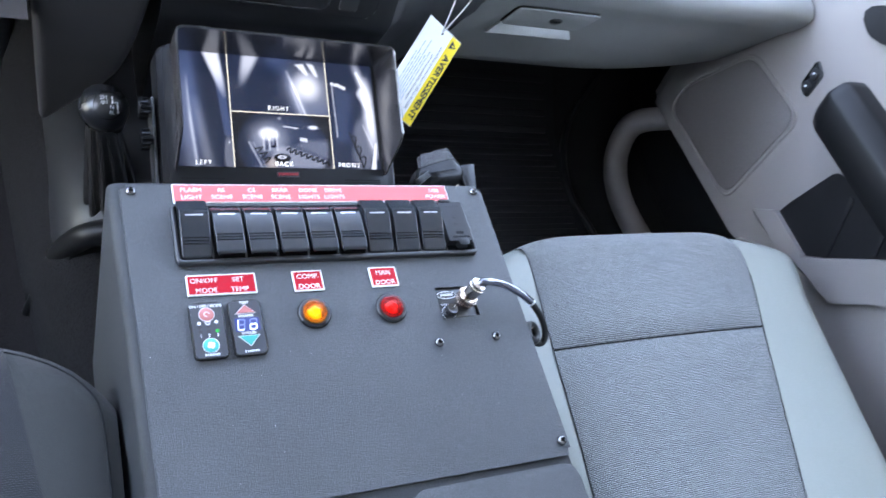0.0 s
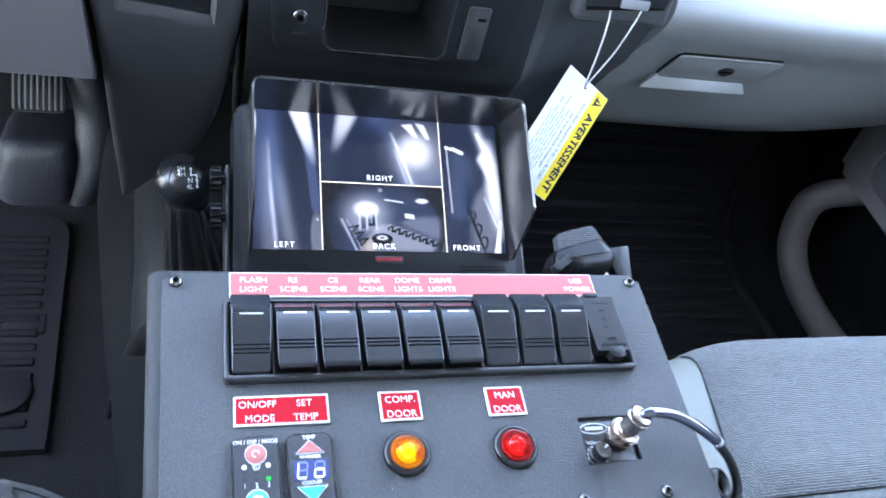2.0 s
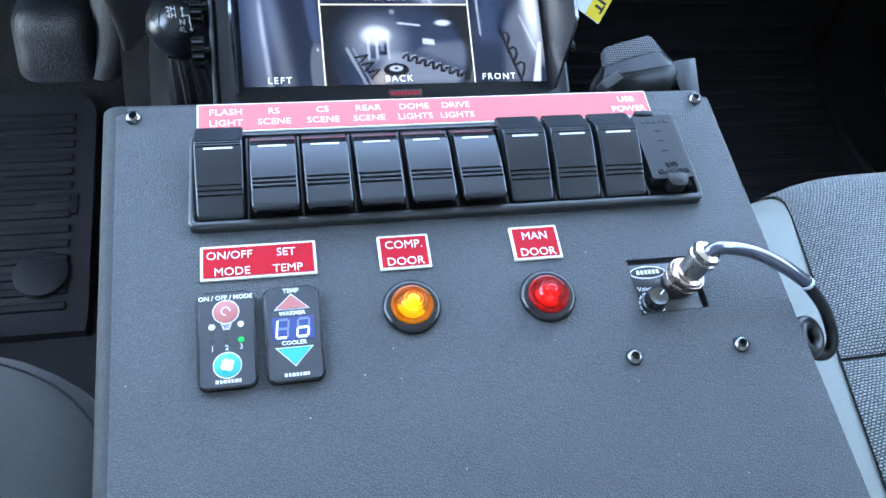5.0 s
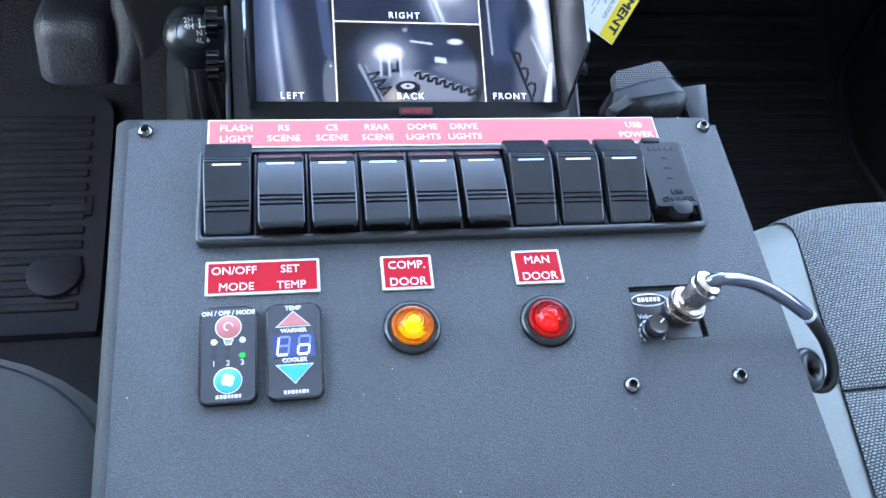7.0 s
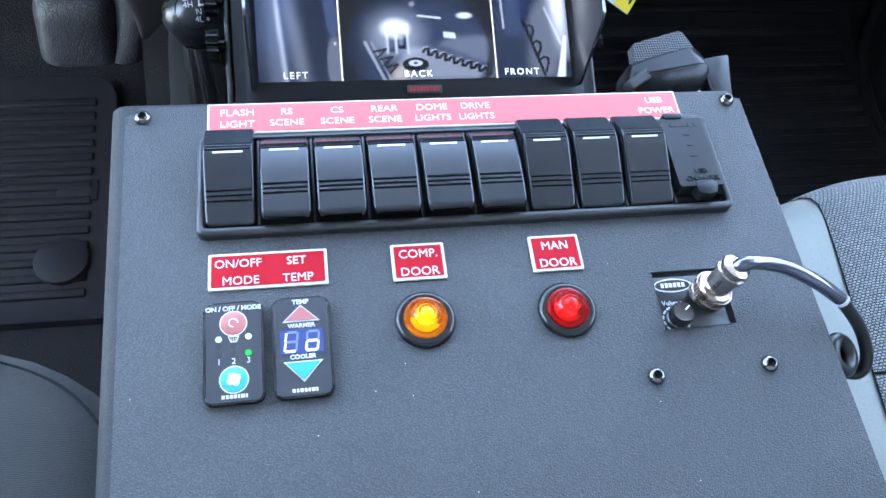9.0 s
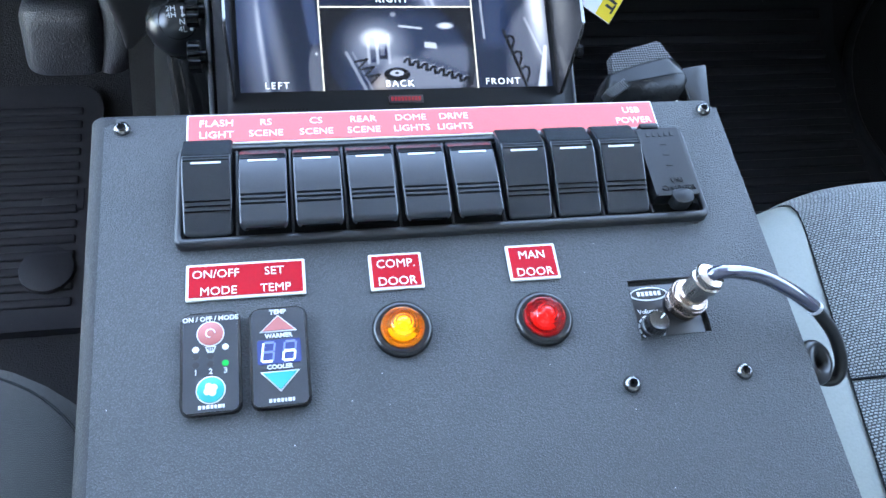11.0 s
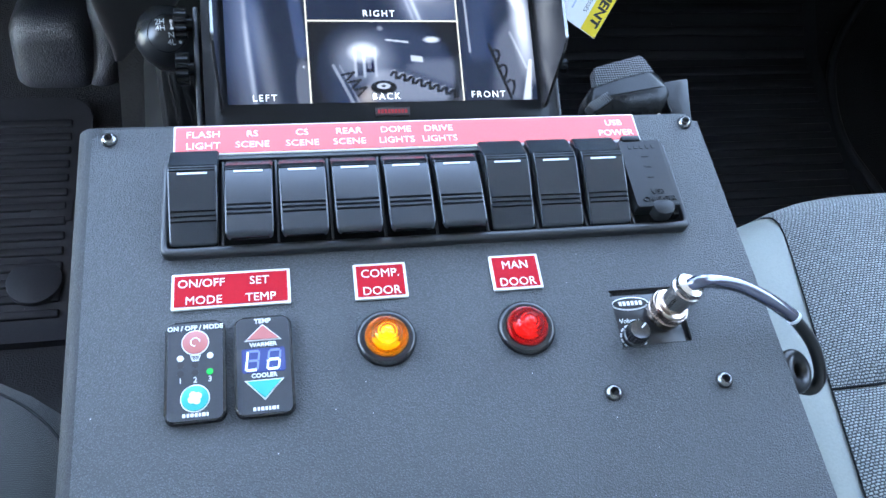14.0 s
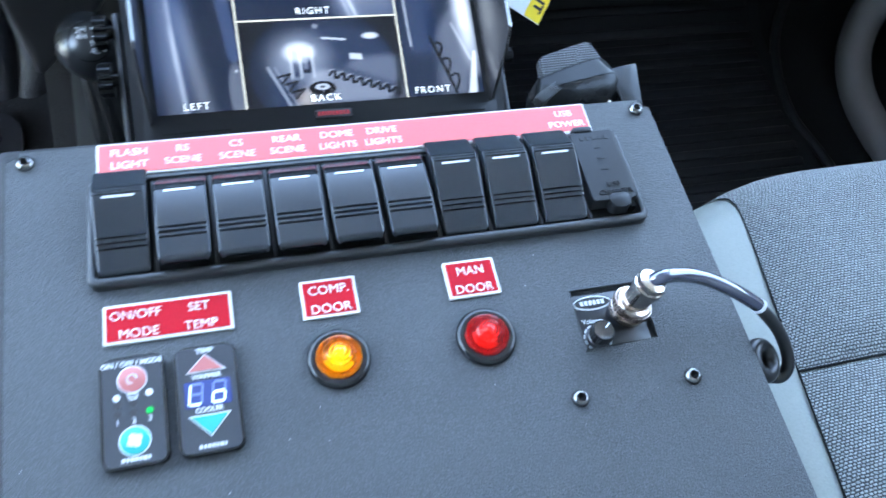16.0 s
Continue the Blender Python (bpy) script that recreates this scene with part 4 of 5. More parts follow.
label_plate(0.1038, 0.1265, -0.0890, -0.0720, [("COMP.", 0.0055, 0.1152, -0.0772), ("DOOR", 0.0055, 0.1152, -0.0855)], "red engraved label reading comp. door")
label_plate(0.1638, 0.1862, -0.0890, -0.0718, [("MAN", 0.0055, 0.1750, -0.0772), ("DOOR", 0.0055, 0.1750, -0.0855)], "red engraved label reading man door")

# ---- rocker switch bank ----
bank = thing("switch_bank", on_panel(0.143, -0.036), "black bank of nine rocker switches and a covered charger", "switch bank")
BX0, BX1, BY0, BY1 = 0.0245 - 0.143, 0.2628 - 0.143, -0.0284, 0.0218


def frame_ring(outer, inner, z0, z1, bevel):
    """A rounded frame between two outlines with the same number of points."""
    bm = bmesh.new()
    rows = [[bm.verts.new((x, y, z)) for x, y in ring] for ring, z in ((outer, z0), (outer, z1), (inner, z1), (inner, z0))]
    n = len(outer)
    for a, b in zip(rows, rows[1:]):
        for i in range(n):
            bm.faces.new((a[i], a[(i + 1) % n], b[(i + 1) % n], b[i]))
    bm.normal_update()
    top = [e for e in bm.edges if all(abs(v.co.z - z1) < 1e-7 for v in e.verts) and any(abs(f.normal.z) < 0.5 for f in e.link_faces)]
    bmesh.ops.bevel(bm, geom=top, offset=bevel, segments=3, affect="EDGES", profile=0.5)
    return bm


part("bezel", frame_ring(rrect(BX0, BX1, BY0, BY1, 0.0042), rrect(BX0 + 0.0034, BX1 - 0.0030, BY0 + 0.0040, BY1 - 0.0018, 0.0012), 0.0, 0.0044, 0.0016), SATIN, bank, "satin black bezel frame")
part("well", prism(rrect(BX0 + 0.001, BX1 - 0.001, BY0 + 0.001, BY1 - 0.001, 0.001), 0.0, 0.0016), SOCKET, bank)
div = None
for k in range(9):
    m = pose(SW0 + (k + 0.5) * SWP - 0.143, -0.0026, 0)
    if div is None:
        div = part("divider", box(-0.0005, 0.0005, BY0 + 0.0066, BY1 + 0.0002, 0.001, 0.0036, 0.0002), SATIN, bank, m=m)
    else:
        d = new("divider", div.data)
        d.parent, d.matrix_basis = bank, m


RH, RW, RC = 0.0216, 0.0106, -0.0027


def rocker_height(t):
    """Two bowed flanks that meet in a soft crest."""
    a, b = t / 0.70, (1 - t) / 0.30
    crest = -0.17 * math.log(math.exp(-a / 0.17) + math.exp(-b / 0.17))
    return 0.0078 + 0.0054 * max(0.0, crest) - 0.0030 * max(0.0, t - 0.74) / 0.26 + 0.0009 * math.sin(math.pi * t)


def rocker_along(t):
    return -RH + (2 * RH + 0.0040) * t


def rocker_turn(top_up):
    """The rocker tips about a pin below its face."""
    return pose(0, RC, 0.006, 8.0 if top_up else -8.0, 0, 0) @ pose(0, 0, -0.006)


def rocker_bm(top_up):
    """A rocker with two flanks, grooved below its middle and beside the lens."""
    ts = set(i / 40 for i in range(41)) | {0.004, 0.008, 0.016, 0.03, 0.045, 0.06, 0.94, 0.955, 0.97, 0.984, 0.992}
    grooves = [(c, 0.0078) for c in (0.208, 0.254, 0.300)] + [(c, 0.0070) for c in (0.686, 0.716, 0.746)]
    for c, h in grooves:
        ts = {t for t in ts if abs(t - c) > h + 0.007}
        ts |= {c - h - 0.004, c - h, c + h, c + h + 0.004}
    bm = bmesh.new()
    rows = []
    for t in sorted(ts):
        y = rocker_along(t)
        z = rocker_height(t)
        cut = 0.0011 if any(abs(t - c) < h + 0.001 for c, h in grooves) else 0.0
        e = min(t, 1 - t) * 2 * RH
        rr = 0.0018
        if e < rr:
            z -= rr - math.sqrt(max(0, rr ** 2 - (rr - e) ** 2))
        rc = 0.0019
        w = RW - (rc - math.sqrt(max(0, rc ** 2 - (rc - e) ** 2)) if e < rc else 0) - 0.0005 * (1 - t)
        foot = max(y, -RH + 0.0062)
        rows.append([bm.verts.new(p) for p in ((-w + 0.001, foot, -0.001), (-w, y, z - 0.0016), (-w + 0.0003, y, z - 0.0004), (-w + 0.0009, y, z), (-w + 0.0012, y, z - cut), (w - 0.0012, y, z - cut), (w - 0.0009, y, z), (w - 0.0003, y, z - 0.0004), (w, y, z - 0.0016), (w - 0.001, foot, -0.001))])
    for a, b in zip(rows, rows[1:]):
        for i in range(9):
            bm.faces.new((a[i], a[i + 1], b[i + 1], b[i]))
    bm.faces.new(rows[0][::-1]), bm.faces.new(rows[-1])
    bmesh.ops.transform(bm, matrix=rocker_turn(top_up), verts=bm.verts[:])
    return bm


protos = {}
for k in range(9):
    up = k in (0, 6, 7, 8)
    x = SW0 + k * SWP - 0.143
    m = pose(x, 0.0, 0.0)
    if up not in protos:
        sw = part("rocker_switch", rocker_bm(up), ROCKER, bank, "black rocker pressed down at its lower end" if up else "black rocker pressed down at its upper end", m=m)
        t = 0.656
        lb = part("indicator_lens", prism(rrect(-0.0062, 0.0062, -0.00042, 0.00042, 0.0002, 2), -0.0006, 0.0003), LENS_BAR, sw, "white lens bar", m=rocker_turn(up) @ pose(0, rocker_along(t), rocker_height(t), 2, 0, 0))
        protos[up] = (sw, lb)
    else:
        a, b = protos[up]
        sw = new("rocker_switch", a.data)
        sw.parent, sw.matrix_basis = bank, m
        tagged(sw, a["label"])
        lb = new("indicator_lens", b.data)
        lb.parent, lb.matrix_basis = sw, b.matrix_basis.copy()
        tagged(lb, b["label"])
cx = SW0 + 9 * SWP - 0.1425
cover = part("charger_cover", prism(round_poly([(-0.0108, -0.0190), (0.0106, -0.0190), (0.0106, 0.0190), (-0.0112, 0.0190)], 0.001), 0.001, 0.0092, 0.0009), COVERP, bank, "black hinged charger cover with raised lettering", m=pose(cx, 0.0, 0.0))
part("hinge", box(-0.009, 0.0005, 0.0186, 0.0218, 0.003, 0.0100, 0.0008), COVERP, cover)
part("tab", prism(round_poly([(-0.0024, -0.0236), (0.0062, -0.0236), (0.0075, -0.0160), (-0.0037, -0.0160)], 0.0030), 0.003, 0.0096, 0.0008), COVERP, cover)
part("tab_gap", box(0.0074, 0.0098, -0.0222, -0.0185, 0.002, 0.0062), SOCKET, cover)
write("USB", 0.0036, 0.0012, -0.0112, 0.0094, cover, COVERP, thick=0.0003)
write("CHARGER", 0.0036, 0.0010, -0.0153, 0.0094, cover, COVERP, thick=0.0003)
for i in range(5):
    part("raised_bar", box(-0.007 + i * 0.003, -0.0055 + i * 0.003, 0.0140, 0.0160, 0.0088, 0.0095), COVERP, cover)
for i in range(3):
    part("raised_bar", box(-0.0015, 0.0015, 0.009 - i * 0.006, 0.0096 - i * 0.006, 0.0088, 0.0095), COVERP, cover)

# ---- climate control keypads ----
def keypad(u, v, label):
    ob = thing("climate_keypad", on_panel(u, v, -0.0013) @ pose(0, 0, 0, 0, 0, 0.6), label, "keypad", "climate keypads")
    part("body", prism(rrect(-0.0114, 0.0114, -0.0208, 0.0208, 0.0036), 0.0, 0.0043, 0.0013, 3), GROMMET, ob)
    part("face", prism(rrect(-0.0103, 0.0103, -0.0200, 0.0200, 0.0026), 0.0040, 0.0044), KEYFACE, ob, "satin black printed face")
    for x, n in ((-0.0046, 0.0011), (-0.0030, 0.0009), (-0.0017, 0.0012), (-0.0001, 0.0010), (0.0013, 0.0008), (0.0025, 0.0014), (0.0042, 0.0008)):
        part("print_bar", box(x, x + n, -0.0188, -0.0174, 0.0043, 0.0046), PRINT, ob)
    return ob


kp = keypad(0.0396, -0.1153, "small black climate keypad with mode and fan buttons")
write("ON / OFF / MODE", 0.0027, 0, 0.0178, 0.0045, kp, bold=0.00007)
part("button_ring", prism(circle(0, 0.0115, 0.0053), 0.0042, 0.0046), PRINT, kp)
part("button_ring", prism(circle(0, -0.0115, 0.0055), 0.0042, 0.0046), PRINT, kp)
part("mode_button", prism(circle(0, 0.0115, 0.0049), 0.0042, 0.0050, 0.0004), BTN_RED, kp, "salmon red round button")
part("ring", tube([(x, y, 0.00505) for x, y in circle(0, 0.0115, 0.0017, n=20)[:16]], 0.00030, 6, smooth_steps=1), PRINT, kp)
part("fan_button", prism(circle(0, -0.0115, 0.0051), 0.0042, 0.0050, 0.0004), BTN_TEAL, kp, "lit teal round button")
bm = bmesh.new()
for i in range(4):
    a = radians(90 * i + 30)
    prism(circle(0.0014 * math.cos(a), -0.0115 + 0.0014 * math.sin(a), 0.0014, n=12), 0.0049, 0.0052, bm=bm)
part("fan_mark", bm, PRINT, kp)
bm = prism(circle(-0.0056, 0.0052, 0.0014, n=6), 0.0043, 0.0046)
part("frost_mark", bm, PRINT, kp)
part("sun_mark", prism(circle(0.0056, 0.0056, 0.0013, n=8), 0.0043, 0.0046), PRINT, kp)
bm = prism([(-0.0021, 0.0062), (0.0021, 0.0062), (0.0012, 0.0037), (-0.0012, 0.0037)], 0.0043, 0.0046)
part("screen_mark", bm, PRINT, kp)
part("screen_mark_gap", prism([(-0.0016, 0.0058), (0.0016, 0.0058), (0.0009, 0.0041), (-0.0009, 0.0041)], 0.0045, 0.0047), KEYFACE, kp)
for x in (-0.0008, 0.0, 0.0008):
    part("heat_mark", tube([(x, 0.0034, 0.0048), (x + 0.0002, 0.0040, 0.0048), (x - 0.0002, 0.0047, 0.0048), (x + 0.0001, 0.0054, 0.0048)], 0.00014, 5), PRINT, kp)
part("speed_led", prism(circle(0.0055, -0.0012, 0.0013, n=14), 0.0043, 0.0047), LED_GREEN, kp, "lit green speed light")
for x in (-0.0055, 0.0):
    part("speed_led", prism(circle(x, -0.0012, 0.0013, n=14), 0.0043, 0.00455), DASH_MID, kp)
    part("mode_led", prism(circle(x, 0.0022, 0.0013, n=14), 0.0043, 0.00455), DASH_MID, kp)
for t, x in (("1", -0.0055), ("2", 0.0), ("3", 0.0055)):
    write(t, 0.0032, x, -0.0042, 0.0045, kp)

kq = keypad(0.0656, -0.1151, "small black climate keypad with temperature display and arrows")
write("TEMP", 0.0027, 0, 0.0185, 0.0045, kq, bold=0.00007)
part("arrow_frame", prism([(-0.0073, 0.0100), (0.0073, 0.0100), (0.0, 0.0172)], 0.0042, 0.0047), PRINT, kq)
part("warmer_arrow", prism([(-0.0062, 0.0105), (0.0062, 0.0105), (0.0, 0.0165)], 0.0046, 0.0051), BTN_RED, kq, "salmon red up arrow")
write("WARMER", 0.0025, 0, 0.0083, 0.0045, kq, bold=0.00007)
part("display", prism(rrect(-0.0084, 0.0084, -0.0034, 0.0067, 0.0010), 0.0042, 0.0047), DISPLAY, kq, "lit blue two-digit display")


def digit(cx, cy, w, h, lit):
    t = 0.00068
    segs = {"a": (cx - w, cx + w, cy + h - t, cy + h + t), "g": (cx - w, cx + w, cy - t, cy + t), "d": (cx - w, cx + w, cy - h - t, cy - h + t),
            "f": (cx - w - t, cx - w + t, cy, cy + h), "b": (cx + w - t, cx + w + t, cy, cy + h), "e": (cx - w - t, cx - w + t, cy - h, cy), "c": (cx + w - t, cx + w + t, cy - h, cy)}
    for k, (x0, x1, y0, y1) in segs.items():
        x0, x1, y0, y1 = x0 + 0.0003, x1 - 0.0003, y0 + 0.0002, y1 - 0.0002
        slant = [(x + 0.12 * (y - cy), y) for x, y in ((x0, y0), (x1, y0), (x1, y1), (x0, y1))]
        part("segment", prism(slant, 0.0046, 0.0050 if k in lit else 0.0049), SEG_ON if k in lit else SEG_OFF, kq, smooth=False)


digit(-0.0042, 0.0016, 0.0022, 0.0039, "def")
digit(0.0040, 0.0016, 0.0022, 0.0039, "cdeg")
write("COOLER", 0.0025, 0, -0.0047, 0.0045, kq, bold=0.00007)
part("arrow_frame", prism([(-0.0075, -0.0065), (0.0, -0.0148), (0.0075, -0.0065)], 0.0042, 0.0047), PRINT, kq)
part("cooler_arrow", prism([(-0.0065, -0.0070), (0.0, -0.0141), (0.0065, -0.0070)], 0.0046, 0.0051), BTN_TEAL, kq, "lit teal down arrow")


# ---- indicator lamps ----
def indicator(u, v, lens_m, led_m, label):
    ob = thing("indicator_lamp", on_panel(u, v), label, "indicator lamp", "door indicator lamps")
    part("grommet", lathe([(0.0125, 0.0), (0.0124, 0.0010), (0.0118, 0.0021), (0.0107, 0.0027), (0.0095, 0.0026), (0.0086, 0.0024), (0.0084, 0.0)], 48), GROMMET, ob, "black rubber grommet")
    part("reflector", lathe([(0.0088, 0.0022), (0.0072, 0.0010), (0.0052, 0.0006), (0.0, 0.0006)], 16), REFLECTOR, ob, smooth=False)
    part("lamp_core", lathe([(0.0030, 0.0006), (0.0028, 0.0022), (0.0024, 0.0024), (0.0022, 0.0014), (0.0018, 0.0014), (0.0017, 0.0032), (0.0011, 0.0034), (0.0009, 0.0020), (0.0, 0.0020)], 20), led_m, ob, "bright stepped lamp core")
    part("lens_flange", lathe([(0.0089, 0.0014), (0.0089, 0.0034), (0.0085, 0.0040), (0.0078, 0.0041), (0.0074, 0.0036), (0.0070, 0.0036), (0.0068, 0.0014)], 48), lens_m, ob, "ribbed lens rim")
    part("lens", lathe([(0.0067, 0.0014), (0.0067, 0.0044), (0.0065, 0.0058), (0.0060, 0.0070), (0.0056, 0.0074), (0.0053, 0.0071), (0.0047, 0.0079), (0.0043, 0.0081), (0.0040, 0.0076), (0.0034, 0.0084), (0.0030, 0.0085), (0.0027, 0.0080), (0.0020, 0.0087), (0.0012, 0.0090), (0.0, 0.0091)], 48), lens_m, ob, "stepped domed lens")
    return ob


indicator(0.1150, -0.1070, AMBER, AMBER_LED, "amber domed indicator lamp in a black rubber grommet")
indicator(0.1748, -0.1072, REDLENS, RED_LED, "red domed indicator lamp in a black rubber grommet")

# ---- radio face in the panel opening ----
radio = thing("two_way_radio", on_panel(0.2318, -0.1055), "gloss black radio face with a volume knob and connector", "radio")
FX0, FX1, FY0, FY1 = -0.0165, 0.0135, -0.0137, 0.0108
part("face", prism(rrect(FX0, FX1, FY0, FY1, 0.0006), -0.0029, -0.0012, 0.0002), GLOSS, radio, "gloss black face plate")
part("badge", prism(circle(-0.0075, 0.0066, 0.0087, 0.0032, 36), -0.0013, -0.0009), PRINT, radio, "white oval badge")
part("badge_core", prism(circle(-0.0075, 0.0066, 0.0080, 0.0026, 36), -0.0010, -0.0007), GLOSS, radio)
for i in range(6):
    part("badge_bar", box(-0.0129 + 0.0019 * i, -0.0116 + 0.0019 * i, 0.0056, 0.0076, -0.0008, -0.0005), PRINT, radio)
write("Volume", 0.0030, -0.0098, -0.0016, -0.0011, radio)
DARK_STEEL = mat("dark_turned_steel", (0.10, 0.10, 0.105), 0.2, metal=1.0, grain=1500, bump=0.05, var=0.2)
bm = lathe([(0.0052, -0.0012), (0.0052, 0.0012), (0.0046, 0.0018), (0.0046, 0.0064), (0.0043, 0.0070)], 32)
ridges = []
for i in range(96):
    a = 2 * math.pi * i / 96
    r = 0.0050 if (i // 2) % 2 else 0.0046
    ridges.append((r * math.cos(a), r * math.sin(a)))
prism(ridges, 0.0020, 0.0062, bm=bm)
knob = part("volume_knob", bm, GLOSS, radio, "black ridged volume knob", m=pose(-0.0098, -0.0092, 0))
part("knob_cap", lathe([(0.0043, 0.0068), (0.0041, 0.0072), (0.0, 0.0066)], 40), DARK_STEEL, knob, "turned metal cap")
part("pointer", box(-0.0003, 0.0003, 0.0014, 0.0040, 0.0066, 0.0074), PRINT, knob, m=pose(0, 0, 0, 0, 0, -50))
for i in range(11):
    a = radians(25 + 26 * i)
    part("scale_mark", box(-0.0009, 0.0009, 0.0054, 0.0061, -0.0013, -0.0009), PRINT, radio, m=pose(-0.0098, -0.0092, 0, 0, 0, math.degrees(a)))
plug_m = pose(0.0060, 0.0003, 0.0, -6, 12, 0)
bm = lathe([(0.0079, -0.001), (0.0082, 0.0004), (0.0082, 0.0022), (0.0076, 0.0026), (0.0076, 0.0028), (0.0080, 0.0030), (0.0080, 0.0066), (0.0074, 0.0077), (0.0056, 0.0082)], 40)
teeth = []
for i in range(144):
    a = 2 * math.pi * i / 144
    r = 0.0085 if (i // 2) % 2 else 0.0080
    teeth.append((r * math.cos(a), r * math.sin(a)))
prism(teeth, 0.0031, 0.0064, bm=bm)
plug = part("plug", bm, KNURL, radio, "knurled nickel plug collar", m=plug_m)
part("plug_body", lathe([(0.0056, 0.0078), (0.0056, 0.0165), (0.0066, 0.0170), (0.0066, 0.0195), (0.0058, 0.0200), (0.0058, 0.0228), (0.0040, 0.0236), (0.0, 0.0236)], 36), CHROME, plug)
part("plug_nut", lathe([(0.0062, 0.0204), (0.0066, 0.0208), (0.0066, 0.0220), (0.0062, 0.0226)], 6), CHROME, plug)
tip = plug_m @ Vector((0, 0, 0.0230))
cable = thing("radio_lead", on_panel(0.0, 0.0), "black radio lead with a glossy sleeve running into a rubber grommet", "cable")
p0 = tip + Vector((0.2318, -0.1055, 0))
part("sleeve", tube([tuple(p0 - Vector((0.001, 0, 0.003))), tuple(p0 + Vector((0.0022, 0.0, 0.0018))), (0.2542, -0.1022, 0.0226), (0.2659, -0.1043, 0.0204), (0.2786, -0.1104, 0.0172), (0.2890, -0.1155, 0.0122), (0.2912, -0.1166, 0.0110)], 0.0031, 14), SLEEVE, cable, "glossy dark blue sleeve")
part("lead", tube([(0.2900, -0.1160, 0.0118), (0.3026, -0.1228, 0.0000), (0.3098, -0.1292, -0.0095), (0.3118, -0.1355, -0.0155), (0.3098, -0.1392, -0.0200), (0.3045, -0.1385, -0.0210), (0.2975, -0.1345, -0.0180)], 0.0028, 14), RUBBER, cable, "matt black lead")
part("sleeve_rim", tube([(0.2902, -0.1161, 0.0116), (0.2916, -0.1168, 0.0106)], 0.0033, 14), PRINT, cable, "pale cut end of the sleeve")
tagged(part("cable_grommet", lathe([(0.0036, -0.010), (0.0036, -0.0012)] + [(0.0066 + 0.0036 * math.cos(a), 0.0036 * math.sin(a)) for a in (radians(205 - 20.5 * k) for k in range(20))] + [(0.0078, -0.010)], 40), RUBBER, m=SLOPE @ pose(0.2970, -0.1335, -0.0110, 14, 26, 0)), "black rubber grommet in the console side", "grommet")

# ---- camera monitor ----
MON = pose(0.1386, 0.0814, 0.4095, 35.9, 1.4, 1.4)
mon = thing("camera_monitor", MON, "black screen showing four camera views, with a sun hood", "monitor")
AW, AH = 0.0922, 0.1023
part("housing", prism(rrect(-0.105, 0.105, -0.0235, 0.1075, 0.010), -0.030, -0.0015, 0.004, 3), FRAMEP, mon, "satin black housing")
part("front_frame", prism(rrect(-0.1, 0.1, -0.0225, 0.1065, 0.008), -0.004, -0.0006, 0.001), FRAMEP, mon)

# picture on the screen: four views drawn on a fine grid
NX, NY = 360, 200
gx, gy = np.meshgrid((np.arange(NX) + 0.5) / NX, (np.arange(NY) + 0.5) / NY)
img = np.zeros((NY, NX, 3))
D1, D2, HM = 0.253, 0.747, 0.492


def sm(a, b, v):
    t = np.clip((v - a) / (b - a), 0, 1)
    return t * t * (3 - 2 * t)


def region(x0, x1, y0, y1):
    return ((gx >= x0) & (gx < x1) & (gy >= y0) & (gy < y1)).astype(float)


def put(mask, value, tint=(0.82, 0.9, 1.15)):
    img[:] += (mask * value)[..., None] * np.array(tint)


def line(x0, y0, x1, y1, width):
    dx, dy = x1 - x0, y1 - y0
    t = np.clip(((gx - x0) * dx + (gy - y0) * dy) / (dx * dx + dy * dy), 0, 1)
    d = np.hypot((gx - x0 - t * dx) * 1.78, gy - y0 - t * dy)
    return 1 - sm(width * 0.6, width * 1.3, d)


def soft(x0, y0, x1, y1, width):
    dx, dy = x1 - x0, y1 - y0
    t = np.clip(((gx - x0) * dx + (gy - y0) * dy) / (dx * dx + dy * dy), -0.2, 1.2)
    d = np.hypot((gx - x0 - t * dx) * 1.78, gy - y0 - t * dy)
    return np.exp(-(d / width) ** 2) * np.sin(np.clip((t + 0.2) / 1.4, 0, 1) * math.pi) ** 0.7


def ell(cx, cy, rx, ry, soft=0.5, turn=0.0):
    c, s = math.cos(turn), math.sin(turn)
    x, y = (gx - cx) * 1.78, gy - cy
    d = np.hypot((c * x + s * y) / rx, (-s * x + c * y) / ry)
    return 1 - sm(1 - soft, 1 + soft, d)


def poly(pts, soft=0.012):
    """A soft-edged convex outline, its corners in turn to the left."""
    m = np.ones_like(gx)
    for (xa, ya), (xb, yb) in zip(pts, pts[1:] + pts[:1]):
        ex, ey = (xb - xa) * 1.78, yb - ya
        ln = math.hypot(ex, ey)
        d = (ex * (gy - ya) - ey * (gx - xa) * 1.78) / ln
        m = m * sm(-soft, soft, d)
    return m


NAVY = (0.48, 0.70, 1.45)
L, F = region(0, D1, 0, 1), region(D2, 1, 0, 1)
Rr, Bk = region(D1, D2, HM, 1), region(D1, D2, 0, HM)
put(np.ones_like(gx), 0.045, NAVY)
# left view: glare along the wall, pale wedge, dark flank
put(L * sm(0.13, 0.0, gx - 0.02) * sm(0.0, 0.3, gy), 0.06, NAVY)
put(L * sm(0.0, 0.06, gx) * (1 - sm(-0.02, 0.0, gx - (0.058 + 0.03 * (1 - gy)))) * (1 - sm(0.55, 0.85, gy)), 0.10)
put(L * soft(0.150, -0.15, 0.098, 0.50, 0.045), 0.16)
put(L * soft(0.10, 0.35, 0.070, 0.95, 0.045), 0.07, NAVY)
put(L * soft(0.058, 0.72, 0.068, 0.30, 0.012), 0.25)
